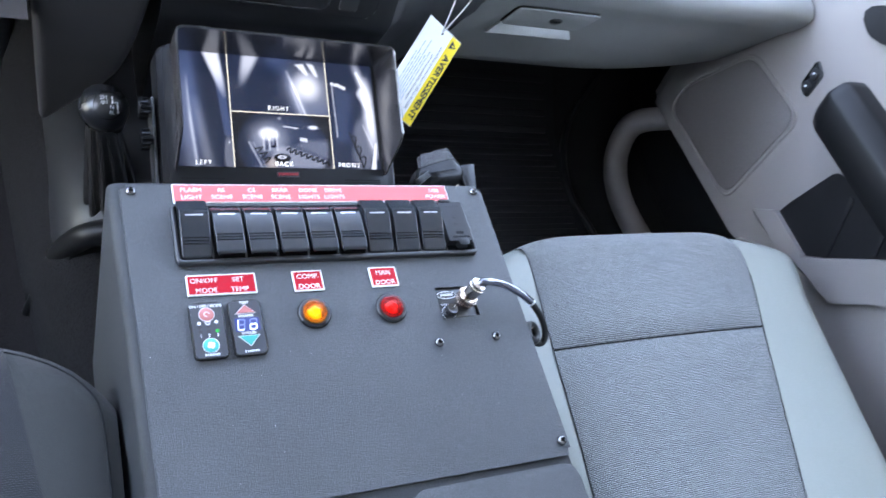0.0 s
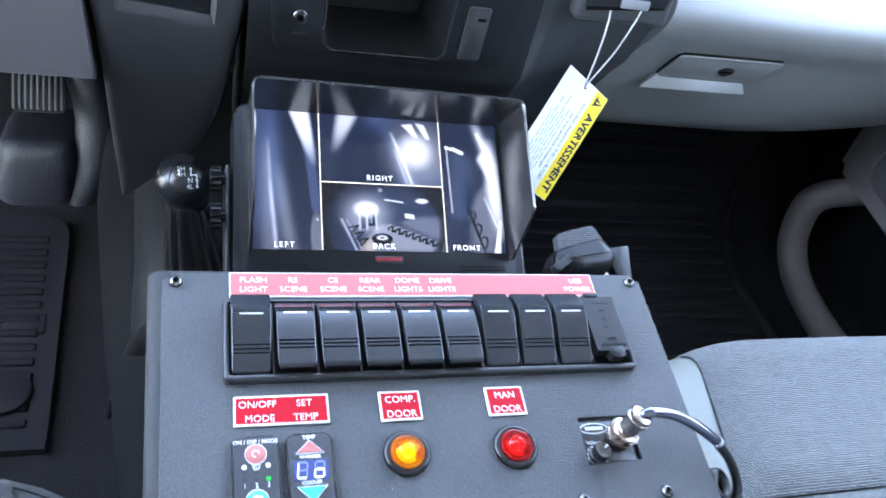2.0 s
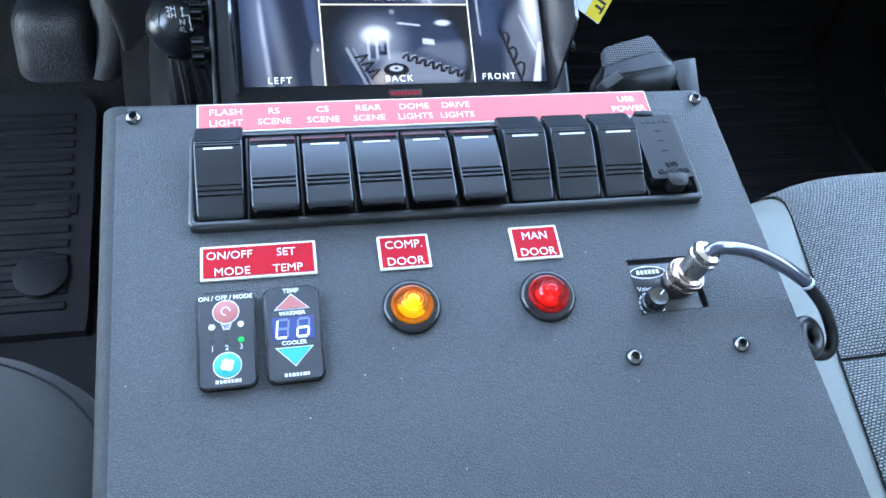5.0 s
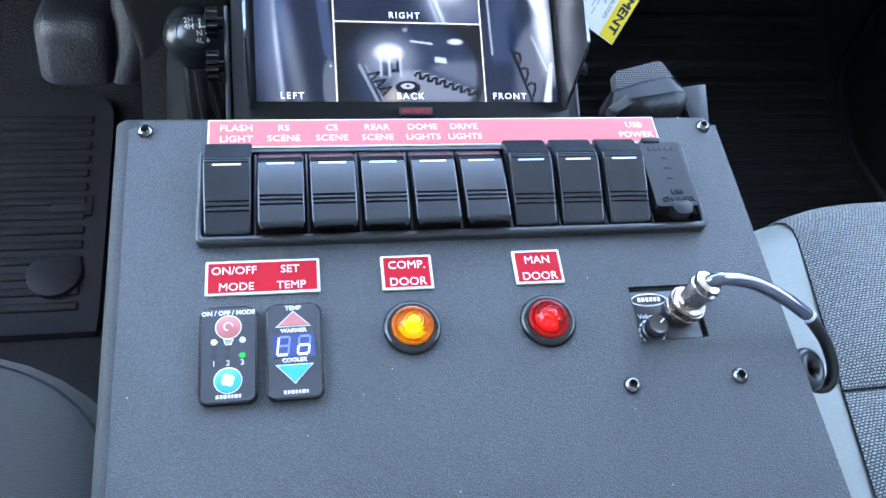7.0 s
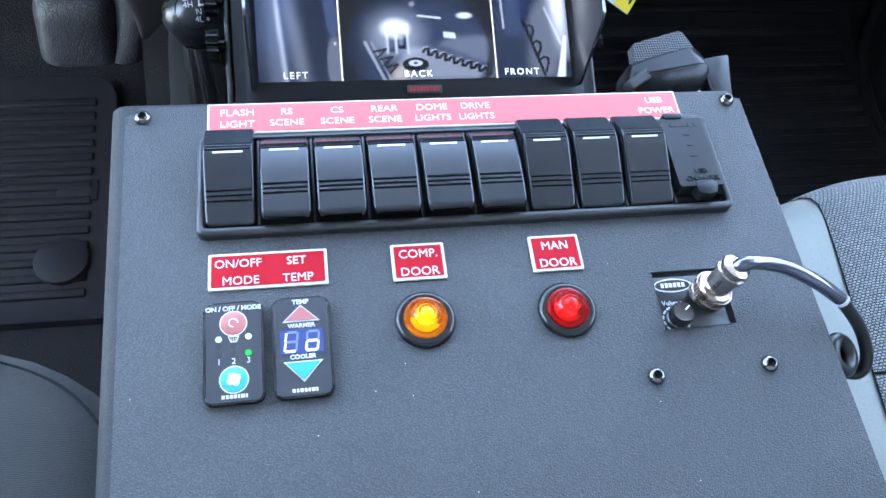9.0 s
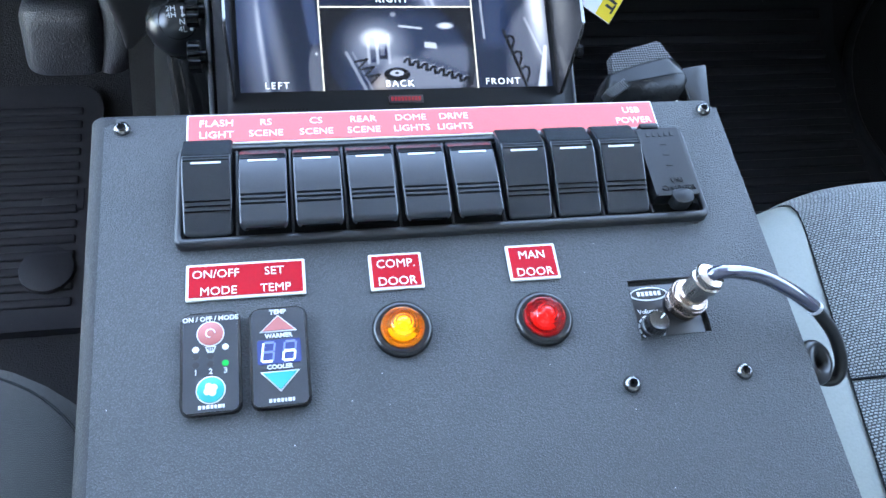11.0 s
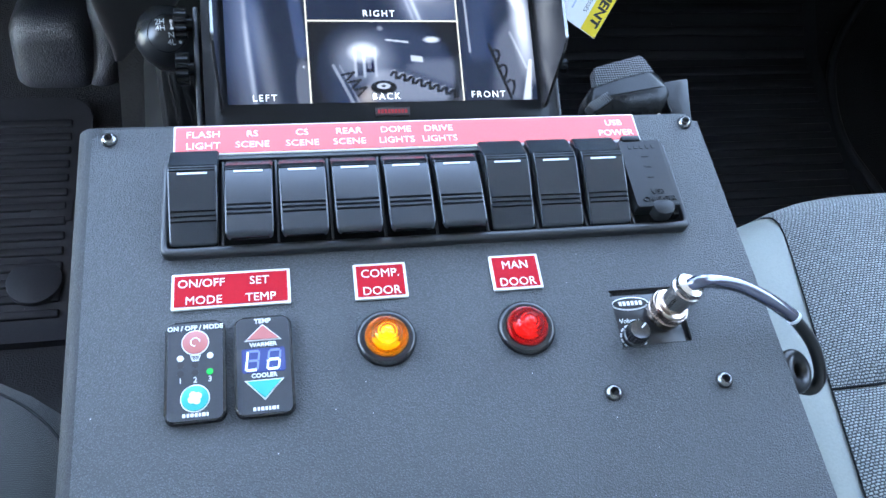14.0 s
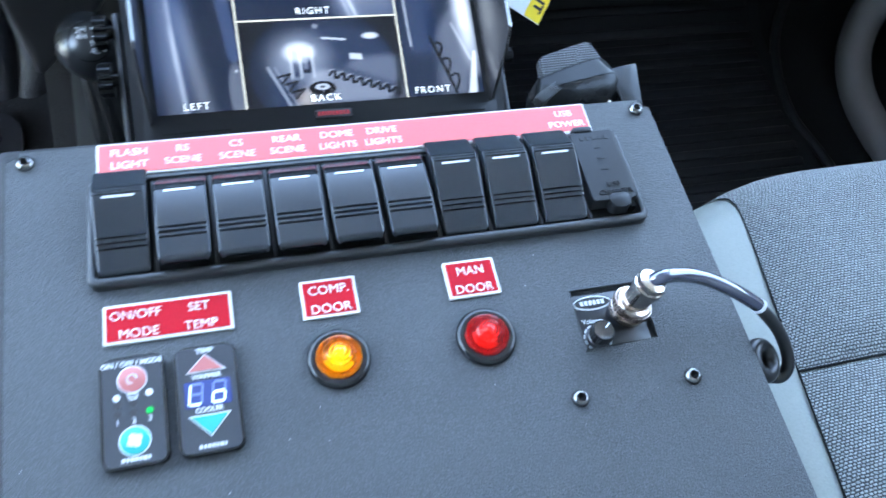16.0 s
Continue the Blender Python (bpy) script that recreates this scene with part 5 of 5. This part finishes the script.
put(L * soft(0.045, 0.85, 0.080, -0.02, 0.06), 0.07, NAVY)
put(L * soft(0.066, 0.40, 0.088, -0.1, 0.014), 0.40)
put(L * poly([(0.222, 0.60), (0.240, 0.60), (0.212, 1.01), (0.138, 1.01)], 0.02) * sm(0.55, 0.9, gy), 0.95)
put(L * line(0.20, 0.9, 0.235, 0.3, 0.035), 0.10, NAVY)
put(L * ell(0.235, 0.10, 0.045, 0.16, 0.2), 0.16)
put(L * ell(0.237, 0.215, 0.006, 0.008, 0.3), 0.8)
put(L * ell(0.004, 0.90, 0.016, 0.10, 0.4), 0.9)
# right view: curved body side, lamps
put(Rr, 0.012, NAVY)
put(Rr * poly([(0.298, 0.70), (0.316, 0.70), (0.405, 1.01), (0.330, 1.01)], 0.03) * sm(0.66, 0.95, gy), 0.7)
put(Rr * ell(0.47, 0.60, 0.26, 0.36, 0.15), -0.01)
put(Rr * ell(0.50, 1.0, 0.10, 0.10, 0.9), 0.08, NAVY)
put(Rr * ell(0.640, 0.750, 0.095, 0.10, 0.8), 0.85)
put(Rr * ell(0.665, 0.73, 0.19, 0.19, 0.95), 0.26)
put(Rr * soft(0.548, 0.86, 0.590, 0.66, 0.012), 0.55)
put(Rr * soft(0.565, 0.78, 0.615, 0.46, 0.05), 0.18)
put(Rr * soft(0.575, 0.74, 0.628, 0.46, 0.011), 0.6)
put(Rr * soft(0.560, 0.72, 0.606, 0.47, 0.009), 0.3)
put(Rr * soft(0.540, 0.86, 0.605, 0.52, 0.05), 0.08, NAVY)
put(Rr * poly([(0.640, 0.865), (0.655, 0.865), (0.632, 0.965), (0.590, 0.955)], 0.012), 1.0)
put(Rr * poly([(0.690, 0.855), (0.706, 0.855), (0.685, 0.965), (0.650, 0.975)], 0.012), 0.9)
put(Rr * ell(0.70, 0.52, 0.22, 0.09, 0.9), 0.06, NAVY)
# back view: round lit room, floor with hoses, wheel
put(Bk * ell(0.53, 0.12, 0.36, 0.33, 0.12), 0.035, NAVY)
put(Bk * ell(0.428, 0.265, 0.135, 0.120, 0.8), 0.34)
put(Bk * ell(0.428, 0.300, 0.080, 0.055, 0.4), 0.75)
for x in (0.396, 0.424, 0.462):
    put(Bk * poly([(x, 0.15), (x + 0.008, 0.15), (x + 0.008, 0.33), (x, 0.33)], 0.006), 0.32)
put(Bk * poly([(0.406, 0.16), (0.424, 0.16), (0.424, 0.30), (0.406, 0.31)], 0.006), -0.22)
put(Bk * poly([(0.434, 0.18), (0.460, 0.18), (0.460, 0.27), (0.434, 0.275)], 0.006), -0.36)
put(Bk * poly([(0.438, 0.20), (0.452, 0.20), (0.452, 0.25), (0.438, 0.25)], 0.005), 0.25)
put(Bk * line(0.505, 0.375, 0.575, 0.36, 0.007), 0.7)
put(Bk * ell(0.655, 0.375, 0.042, 0.017, 0.5), 1.0)
put(Bk * poly([(0.582, 0.245), (0.622, 0.238), (0.620, 0.272), (0.582, 0.28)], 0.006), 0.8)
put(Bk * ell(0.487, 0.445, 0.016, 0.014, 0.6), 0.30)
put(Bk * poly([(0.40, 0.0), (0.72, 0.0), (0.72, 0.05), (0.53, 0.19), (0.47, 0.19)], 0.03), 0.26)
put(Bk * poly([(0.56, 0.20), (0.75, 0.06), (0.75, 0.26), (0.60, 0.25)], 0.03), 0.14)
put(Bk * poly([(0.722, 0.0), (0.75, 0.0), (0.75, 0.12)], 0.01), 0.40)
put(Bk * line(0.330, 0.22, 0.385, 0.0, 0.010), 0.30)
put(Bk * line(0.350, 0.22, 0.405, 0.0, 0.006), 0.20)
for i in range(8):
    x = 0.512 + i * 0.027
    y = 0.165 - i * 0.0165
    cord = [(x, y - 0.004), (x + 0.010, y + 0.016), (x + 0.018, y + 0.012), (x + 0.016, y - 0.022), (x + 0.027, y - 0.020)]
    put(Bk * np.maximum.reduce([line(*a, *b, 0.0075) for a, b in zip(cord, cord[1:])]), -0.5)
    put(Bk * line(x + 0.002, y + 0.020, x + 0.014, y + 0.026, 0.004), 0.35)
for i in range(3):
    x = 0.355 + i * 0.018
    y = 0.165 - i * 0.045
    put(Bk * (line(x, y, x + 0.04, y + 0.015, 0.006) + line(x + 0.04, y + 0.015, x + 0.012, y - 0.035, 0.006)), -0.45)
put(Bk * ell(0.486, 0.088, 0.070, 0.038, 0.12), -1.2)
put(Bk * ell(0.486, 0.096, 0.044, 0.020, 0.25), 1.6)
put(Bk * ell(0.486, 0.097, 0.012, 0.006, 0.3), -0.9)
put(Bk * ell(0.435, 0.035, 0.05, 0.05, 0.7), 0.20, (1.0, 0.7, 0.3))
img[:] *= (1 - 0.72 * Bk * (1 - ell(0.50, 0.19, 0.40, 0.35, 0.05)))[..., None]
# front view: parked flank, bright edge, cords
put(F, 0.012, NAVY)
put(F * poly([(0.775, 0.25), (0.86, 0.25), (0.88, 0.72), (0.79, 0.78)], 0.05), 0.055, NAVY)
put(F * line(0.775, 0.80, 0.782, 0.30, 0.007), 0.45)
put(F * ell(0.965, 0.55, 0.05, 0.26, 0.6), 0.35)
put(F * line(0.775, 0.80, 0.792, 0.79, 0.014), 0.9)
put(F * line(0.805, 0.79, 0.840, 0.765, 0.018), 1.0)
put(F * line(0.915, 0.92, 0.945, 0.80, 0.014), 0.6)
put(F * poly([(0.905, 0.72), (0.955, 0.56), (0.972, 0.62), (0.958, 0.72), (0.930, 0.78)], 0.02), 0.75)
put(F * poly([(0.955, 0.40), (0.980, 0.38), (0.980, 0.60), (0.965, 0.60)], 0.02), 0.40)
put(F * poly([(0.855, 0.0), (0.95, 0.0), (0.985, 0.30), (0.985, 0.58), (0.925, 0.52), (0.86, 0.35)], 0.04), 0.16)
put(F * poly([(0.950, 0.0), (0.978, 0.0), (0.992, 0.25), (0.984, 0.25)], 0.008), 1.0)
put(F * line(0.925, 0.42, 0.972, 0.20, 0.008), 0.35)
put(F * soft(0.915, 0.96, 0.965, 0.68, 0.035), 0.7)
put(F * soft(0.960, 0.78, 0.985, 0.20, 0.045), 0.7)
put(F * soft(0.855, 0.50, 0.875, 0.05, 0.04), -0.05)
for i in range(3):
    y = 0.27 - i * 0.095
    x = 0.856 + 0.022 * i
    cord = [(x, y + 0.030), (x + 0.012, y + 0.042), (x + 0.024, y + 0.034), (x + 0.025, y + 0.005), (x + 0.014, y - 0.045)]
    put(F * np.maximum.reduce([line(*a, *b, 0.0065) for a, b in zip(cord, cord[1:])]), -0.6)
put(F * line(0.848, 0.345, 0.910, 0.01, 0.008), -0.4)
img += np.random.default_rng(4).normal(0, 0.008, img.shape)
img[:] = 1.36 * img.clip(0.010, None) ** 1.22
img[:] = img / (1 + 0.35 * img.clip(0, None))
dv = np.maximum.reduce([(np.abs(gx - D1) < 0.0030).astype(float), (np.abs(gx - D2) < 0.0030).astype(float), ((np.abs(gy - HM) < 0.0052) & (gx > D1) & (gx < D2)).astype(float)])
img[:] = img * (1 - dv[..., None]) + dv[..., None] * np.array((1.0, 1.0, 0.95))

xs, ys = np.linspace(-AW, AW, NX + 1), np.linspace(-0.0005, AH, NY + 1)
vx, vy = np.meshgrid(xs, ys)
co = np.stack([vx.ravel(), vy.ravel(), np.zeros(vx.size)], 1)
idx = np.arange((NX + 1) * (NY + 1)).reshape(NY + 1, NX + 1)
quads = np.stack([idx[:-1, :-1], idx[:-1, 1:], idx[1:, 1:], idx[1:, :-1]], -1).reshape(-1, 4)
me = bpy.data.meshes.new("screen_picture")
me.from_pydata(co.tolist(), [], quads.tolist())
att = me.color_attributes.new("picture", "FLOAT_COLOR", "CORNER")
col = np.repeat(np.concatenate([img.reshape(-1, 3), np.ones((NX * NY, 1))], 1), 4, 0)
att.data.foreach_set("color", col.ravel().astype(np.float32))
SCREEN = bpy.data.materials.new("lit_screen")
SCREEN.use_nodes = True
b = SCREEN.node_tree.nodes["Principled BSDF"]
b.inputs["Base Color"].default_value = (0.01, 0.01, 0.012, 1)
b.inputs["Roughness"].default_value = 0.12
b.inputs["Specular IOR Level"].default_value = 0.2
ca = SCREEN.node_tree.nodes.new("ShaderNodeVertexColor")
ca.layer_name = "picture"
SCREEN.node_tree.links.new(ca.outputs["Color"], b.inputs["Emission Color"])
b.inputs["Emission Strength"].default_value = 0.037
me.materials.append(SCREEN)
scr = new("screen", me)
scr.parent = mon
tagged(scr, "lit screen split into four camera views")
SCREEN_TEXT = glow("screen_lettering", (1, 1, 0.95), 0.028)
for t, x, y in (("LEFT", -0.0717, 0.0028), ("RIGHT", -0.0024, 0.0542), ("BACK", -0.0015, 0.0028), ("FRONT", 0.0609, 0.0030)):
    write(t, 0.0056, x, y, 0.0004, scr, SCREEN_TEXT, thick=0.0001, spacing=1.28)
badge = part("badge", prism(rrect(-0.0086, 0.0116, -0.0088, -0.0042, 0.0004), -0.001, 0.0012, 0.0003), SATIN, mon, "small badge under the screen")
for k in range(9):
    part("badge_bar", box(-0.0074 + k * 0.002, -0.0060 + k * 0.002, -0.0077, -0.0053, 0.0010, 0.0014), LOGO_RED, badge)
bm = bmesh.new()
for sx in (-0.073, 0.073):
    for i in range(18):
        for j in range(2):
            prism(circle(sx - 0.017 + i * 0.002, -0.0110 - j * 0.0024, 0.0006, n=8), -0.001, -0.0003, bm=bm)
tagged(part("speaker_holes", bm, SOCKET, mon), kind="stuff")

# sun hood: roof and two tapering sides with a rounded front rim
HW, HT = 0.0945, 0.1022
base = [(-HW, -0.006), (-HW, HT - 0.0045), (-HW + 0.0013, HT - 0.0013), (-HW + 0.0045, HT), (HW - 0.0045, HT), (HW - 0.0013, HT - 0.0013), (HW, HT - 0.0045), (HW, -0.006)]


def hood_depth(y):
    return 0.004 + 0.042 * min(1.0, max(0.0, (y + 0.006) / 0.024))


bm = bmesh.new()
strip_rows = []
dense = []
for (xa, ya), (xb, yb) in zip(base, base[1:]):
    n = 24 if abs(yb - ya) > 0.05 else (14 if abs(xb - xa) > 0.05 else 2)
    dense += [(xa + (xb - xa) * k / n, ya + (yb - ya) * k / n) for k in range(n)]
dense.append(base[-1])
for x, y in dense:
    d = hood_depth(y)
    nx, ny = (1 if x > 0 else -1) * (abs(x) > 0.0925), 1.0 if y > 0.0998 else 0.0
    ln = math.hypot(nx, ny) or 1
    nx, ny = nx / ln * 0.0013, ny / ln * 0.0013
    spread = 1.0 + 0.012 * d / 0.05
    strip_rows.append([bm.verts.new(p) for p in ((x, y, -0.001), (x * spread, y, d), (x * spread + nx, y + ny, d + 0.0012), (x * spread + 1.6 * nx, y + 1.6 * ny, d - 0.0006), (x + nx, y + ny, -0.001))])
for a, b2 in zip(strip_rows, strip_rows[1:]):
    for i in range(5):
        bm.faces.new((a[i], a[(i + 1) % 5], b2[(i + 1) % 5], b2[i]))
part("sun_hood", bm, HOODP, mon, "smoky black sun hood")
# bracket and clamp knobs
for sx in (-1, 1):
    part("bracket_arm", box(-0.0015, 0.0015, -0.10, 0.062, -0.012, 0.010, 0.001), SATIN, mon, "black steel bracket arm", m=pose(sx * 0.1085, 0.0, -0.018))
    for y in (0.024, 0.051):
        big = sx < 0
        bm = bmesh.new()
        n = 12
        pts = []
        for i in range(n * 4):
            a = 2 * math.pi * i / (n * 4)
            r = (0.0086 if big else 0.0042) + (0.0007 if (i // 2) % 2 else -0.0006) * (1 if big else 0.3)
            pts.append((r * math.cos(a), r * math.sin(a)))
        prism(pts, 0.003, 0.0098 if big else 0.006, 0.0008, 2, bm)
        lathe([(0.004, 0.0), (0.004, 0.0035)], 20, bm)
        part("clamp_knob", bm, MICP, mon, "ribbed black clamp knob" if big else "small clamp bolt", m=pose(sx * 0.110, y, -0.008, 0, sx * 90, 0))

# ---- hand microphone on its clip ----
mic = thing("hand_microphone", SLOPE @ pose(0.2705, 0.0325, -0.022, 8, 4, 13), "black hand microphone with a mesh grille, hung on a clip", "microphone")
MICM = mic.matrix_basis.copy()
stations = ((-0.0342, -0.0052, 0.45), (-0.0334, -0.0015, 0.72), (-0.0316, 0.0038, 0.92), (-0.0290, 0.0065, 1.0), (-0.0110, 0.0092, 1.0), (0.0060, 0.0106, 1.0), (0.0120, 0.0103, 0.98), (0.0152, 0.0078, 0.90), (0.0168, 0.0040, 0.70), (0.0176, 0.0, 0.45))
secs = []
for x, yb, f in stations:
    ys = min(0.0008, yb - 0.0030)
    s2 = [(yb - 0.001, -0.016), (yb + 0.003, -0.006), (yb + 0.003, 0.0060), (yb + 0.0026, 0.0086), (yb + 0.0006, 0.0108), (ys + 0.0012, 0.0116), (ys + 0.0003, 0.0117), (ys, 0.0112), (ys - 0.0003, 0.0116), (ys - 0.0025, 0.0115), (ys - 0.0060, 0.0098), (ys - 0.0110, 0.0060), (ys - 0.0170, -0.0010), (ys - 0.0200, -0.0120), (ys - 0.0160, -0.0160)]
    secs.append([(x, y, -0.004 + (z + 0.004) * f) for y, z in s2])
part("body", loft(secs), MICP, mic, "satin black rounded body")
MESH = mat("wire_mesh_black", (0.05, 0.05, 0.052), 0.5, spec=0.15, var=0.2)
nt = MESH.node_tree
tc = nt.nodes.new("ShaderNodeTexCoord")
mp = nt.nodes.new("ShaderNodeMapping")
mp.inputs["Rotation"].default_value = (0.02, 0.03, 0.90)
vo = nt.nodes.new("ShaderNodeTexChecker")
vo.inputs["Scale"].default_value = 950
vo.inputs["Color1"].default_value, vo.inputs["Color2"].default_value = (0.085, 0.085, 0.090, 1), (0.0008, 0.0008, 0.0008, 1)
nt.links.new(tc.outputs["Object"], mp.inputs["Vector"])
nt.links.new(mp.outputs["Vector"], vo.inputs["Vector"])
nt.links.new(vo.outputs["Color"], nt.nodes["Principled BSDF"].inputs["Base Color"])
part("grille", prism(round_poly([(-0.0262, 0.0040), (-0.0202, 0.0226), (0.0128, 0.0262), (0.0178, 0.0060)], 0.0016), 0.0, 0.0060, 0.0012, 3), MESH, mic, "fine woven wire grille")
btn = part("talk_button", box(-0.0085, 0.0080, -0.0026, 0.0026, -0.004, 0.0018, 0.0008), RUBBER, mic, "ribbed talk button", m=pose(-0.0296, -0.0018, 0.0098, 0, 6, 22))
rib = part("rib", box(-0.0004, 0.0004, -0.0027, 0.0027, 0.0010, 0.0025, 0.0002), RUBBER, btn, m=pose(-0.0072, 0, 0))
for i in range(1, 10):
    r = new("rib", rib.data)
    r.parent, r.matrix_basis = btn, pose(-0.0072 + i * 0.0016, 0, 0)
bm = box(0.0125, 0.0312, -0.0200, 0.0044, -0.030, 0.0100, 0.0010)
for v in bm.verts:
    if v.co.y < -0.01:
        v.co.z, v.co.x = min(v.co.z, 0.0075), min(v.co.x, 0.0232)
tagged(part("microphone_clip", bm, MICP, m=MICM), "charcoal square microphone clip", "clip")
part("stud", lathe([(0.0028, 0), (0.0028, 0.012), (0.0, 0.012)], 16), CHROME, mic, "chrome stud", m=pose(0.0075, -0.0060, 0.0020, 90, 0, 0))

# ---- transfer case shifter ----
sh = thing("gear_shifter", pose(-0.002, 0.212, 0.374), "black shift lever with a ball knob and white gear pattern", "shifter")
part("knob", lathe([(0.0, 0.0246), (0.006, 0.0242), (0.013, 0.0220), (0.019, 0.0172), (0.0236, 0.0095), (0.0248, 0.0), (0.0238, -0.0080), (0.0200, -0.0175), (0.0150, -0.0265), (0.0118, -0.0330), (0.0110, -0.0400), (0.0, -0.0400)], 48), GLOSS, sh, "gloss black ball knob", m=pose(0.001, 0, 0, 24, -20, 0) @ Matrix.Scale(0.88, 4))
CAPM = pose(0.0015, 0, 0.001, 52, 0, 6) @ Matrix.Scale(0.885, 4)


def on_ball(bm, r):
    """Lays flat lettering round the ball."""
    for v in bm.verts:
        d = math.hypot(v.co.x, v.co.y)
        lift = v.co.z
        v.co = Vector((v.co.x, v.co.y, math.sqrt(max(1e-9, r * r - d * d)))) * (1 + lift / r)
    return bm


ring = circle(0, 0, 0.0142, n=40)
part("cap_ring", on_ball(tube([(x, y, 0.0) for x, y in ring] + [(*ring[0], 0.0)], 0.0003, 6, smooth_steps=1), 0.0249), SOCKET, sh, m=CAPM)
for t, x, y in (("2H", -0.0040, 0.0085), ("4H", -0.0040, 0.0035), ("N", 0.0032, -0.0020), ("4L", 0.0028, -0.0075)):
    bm = words(t, 0.0060, 0.0002)
    bmesh.ops.subdivide_edges(bm, edges=[e for e in bm.edges if e.calc_length() > 0.001], cuts=2)
    bmesh.ops.translate(bm, vec=(x, y, 0), verts=bm.verts[:])
    part("lettering", on_ball(bm, 0.0255), PRINT, sh, smooth=False, m=CAPM)
for x0, y0, x1, y1 in ((0.0042, 0.0085, 0.0042, 0.003), (0.0042, 0.003, 0.0090, 0.003), (0.0090, 0.003, 0.0090, -0.0075)):
    part("pattern_line", on_ball(tube([(x0, y0, 0.0), ((x0 + x1) / 2, (y0 + y1) / 2, 0.0), (x1, y1, 0.0)], 0.0005, 6, smooth_steps=3), 0.0255), PRINT, sh, m=CAPM)
for x, y in ((0.0042, 0.0085), (0.0042, 0.003), (0.0090, -0.0020), (0.0090, -0.0075)):
    part("pattern_dot", on_ball(prism(circle(x, y, 0.0011, n=12), -0.0003, 0.0004), 0.0255), PRINT, sh, m=CAPM)
part("lever", tube([(0.0, 0.016, -0.034), (0.006, 0.02, -0.07), (0.020, 0.03, -0.15)], [0.0105, 0.009, 0.011]), GLOSS, sh, "black lever")
bm = bmesh.new()
rows = []
for j in range(14):
    f = j / 13
    c = Vector((0.0015 + 0.016 * f, 0.016 - 0.022 * f, -0.030 - 0.114 * f))
    row = []
    for k in range(72):
        a = 2 * math.pi * k / 72
        r = 0.0150 + 0.016 * f + (0.0008 + 0.0030 * f) * (abs(math.sin(a * 4.5 + 0.5 * f + 0.3 * math.sin(3 * a))) ** 0.7 * 2 - 1)
        row.append(bm.verts.new((c.x + r * math.cos(a), c.y + r * 0.9 * math.sin(a), c.z)))
    rows.append(row)
for a, b2 in zip(rows, rows[1:]):
    for k in range(72):
        bm.faces.new((a[k], a[(k + 1) % 72], b2[(k + 1) % 72], b2[k]))
part("boot", bm, BOOT, sh, "pleated black leather boot")

# ---- warning tag on a string ----
TAGM = pose(0.3029, 0.1843, 0.3868, 62.45, 32.5, -3.8)
tag = thing("warning_tag", TAGM, "white and yellow warning card hanging from a white string", "tag")
TW, TL = 0.0527, 0.1067
part("card", box(-TW, 0.0, 0.0, TL, -0.0003, 0.0003), PAPER, tag, smooth=False)
part("yellow_band", box(-0.0146, -0.0002, 0.0005, TL - 0.0005, 0.0002, 0.0005), YELLOW, tag, "yellow printed band", smooth=False)
for k in (-1, 0, 1):
    write("AVERTISSEMENT", 0.0108, -0.0073 + 0.00035 * k, TL * 0.43 + 0.00045 * k, 0.0006 + 0.00003 * k, tag, INK, turn=-90)
part("warning_mark", prism([(-0.0028, TL - 0.0092), (-0.0116, TL - 0.0044), (-0.0116, TL - 0.0140)], 0.0004, 0.0006), INK, tag, smooth=False)
part("warning_stroke", box(-0.0098, -0.0056, TL - 0.0098, TL - 0.0086, 0.0005, 0.0008), YELLOW, tag, smooth=False)
TEXT_INK = mat("grey_card_print", (0.16, 0.17, 0.20), 0.6)
write("Les enfants peuvent être TUÉS ou BLESSÉS", 0.0044, -0.0190, TL * 0.47, 0.0004, tag, TEXT_INK, thick=0.0001, turn=-90)
write("par le sac gonflable du passager", 0.0044, -0.0242, TL * 0.45, 0.0004, tag, TEXT_INK, thick=0.0001, turn=-90)
rnd = random.Random(3)
for i in range(6):
    x = -0.0293 - i * 0.0031
    a, b3 = 0.004 + rnd.random() * 0.02, TL - 0.018 - rnd.random() * 0.022
    while a < b3:
        n = 0.004 + rnd.random() * 0.006
        part("print_bar", box(x - 0.0006, x + 0.0006, a, min(b3, a + n), 0.0002, 0.00045), BLUE_INK, tag, smooth=False)
        a += n + 0.0014
part("hole", prism(circle(-0.0276, TL - 0.0066, 0.0013, n=12), 0.0002, 0.0005), INK, tag)
inv = TAGM.inverted()
hole = Vector((-0.0276, TL - 0.0066, -0.0012))
for k, top in enumerate((Vector((0.3124, 0.1962, 0.5580)), Vector((0.3382, 0.1962, 0.5602)))):
    tl = inv @ top
    end = TAGM @ hole
    mid = inv @ (top.lerp(end, 0.5) + Vector((0.001 * (k - 0.5), -0.004, 0)))
    near = inv @ (top.lerp(end, 0.15) + Vector((0, -0.0025, 0)))
    part("string", tube([tuple(hole), tuple(mid), tuple(near), tuple(tl)], 0.0008, 8), STRING, tag)
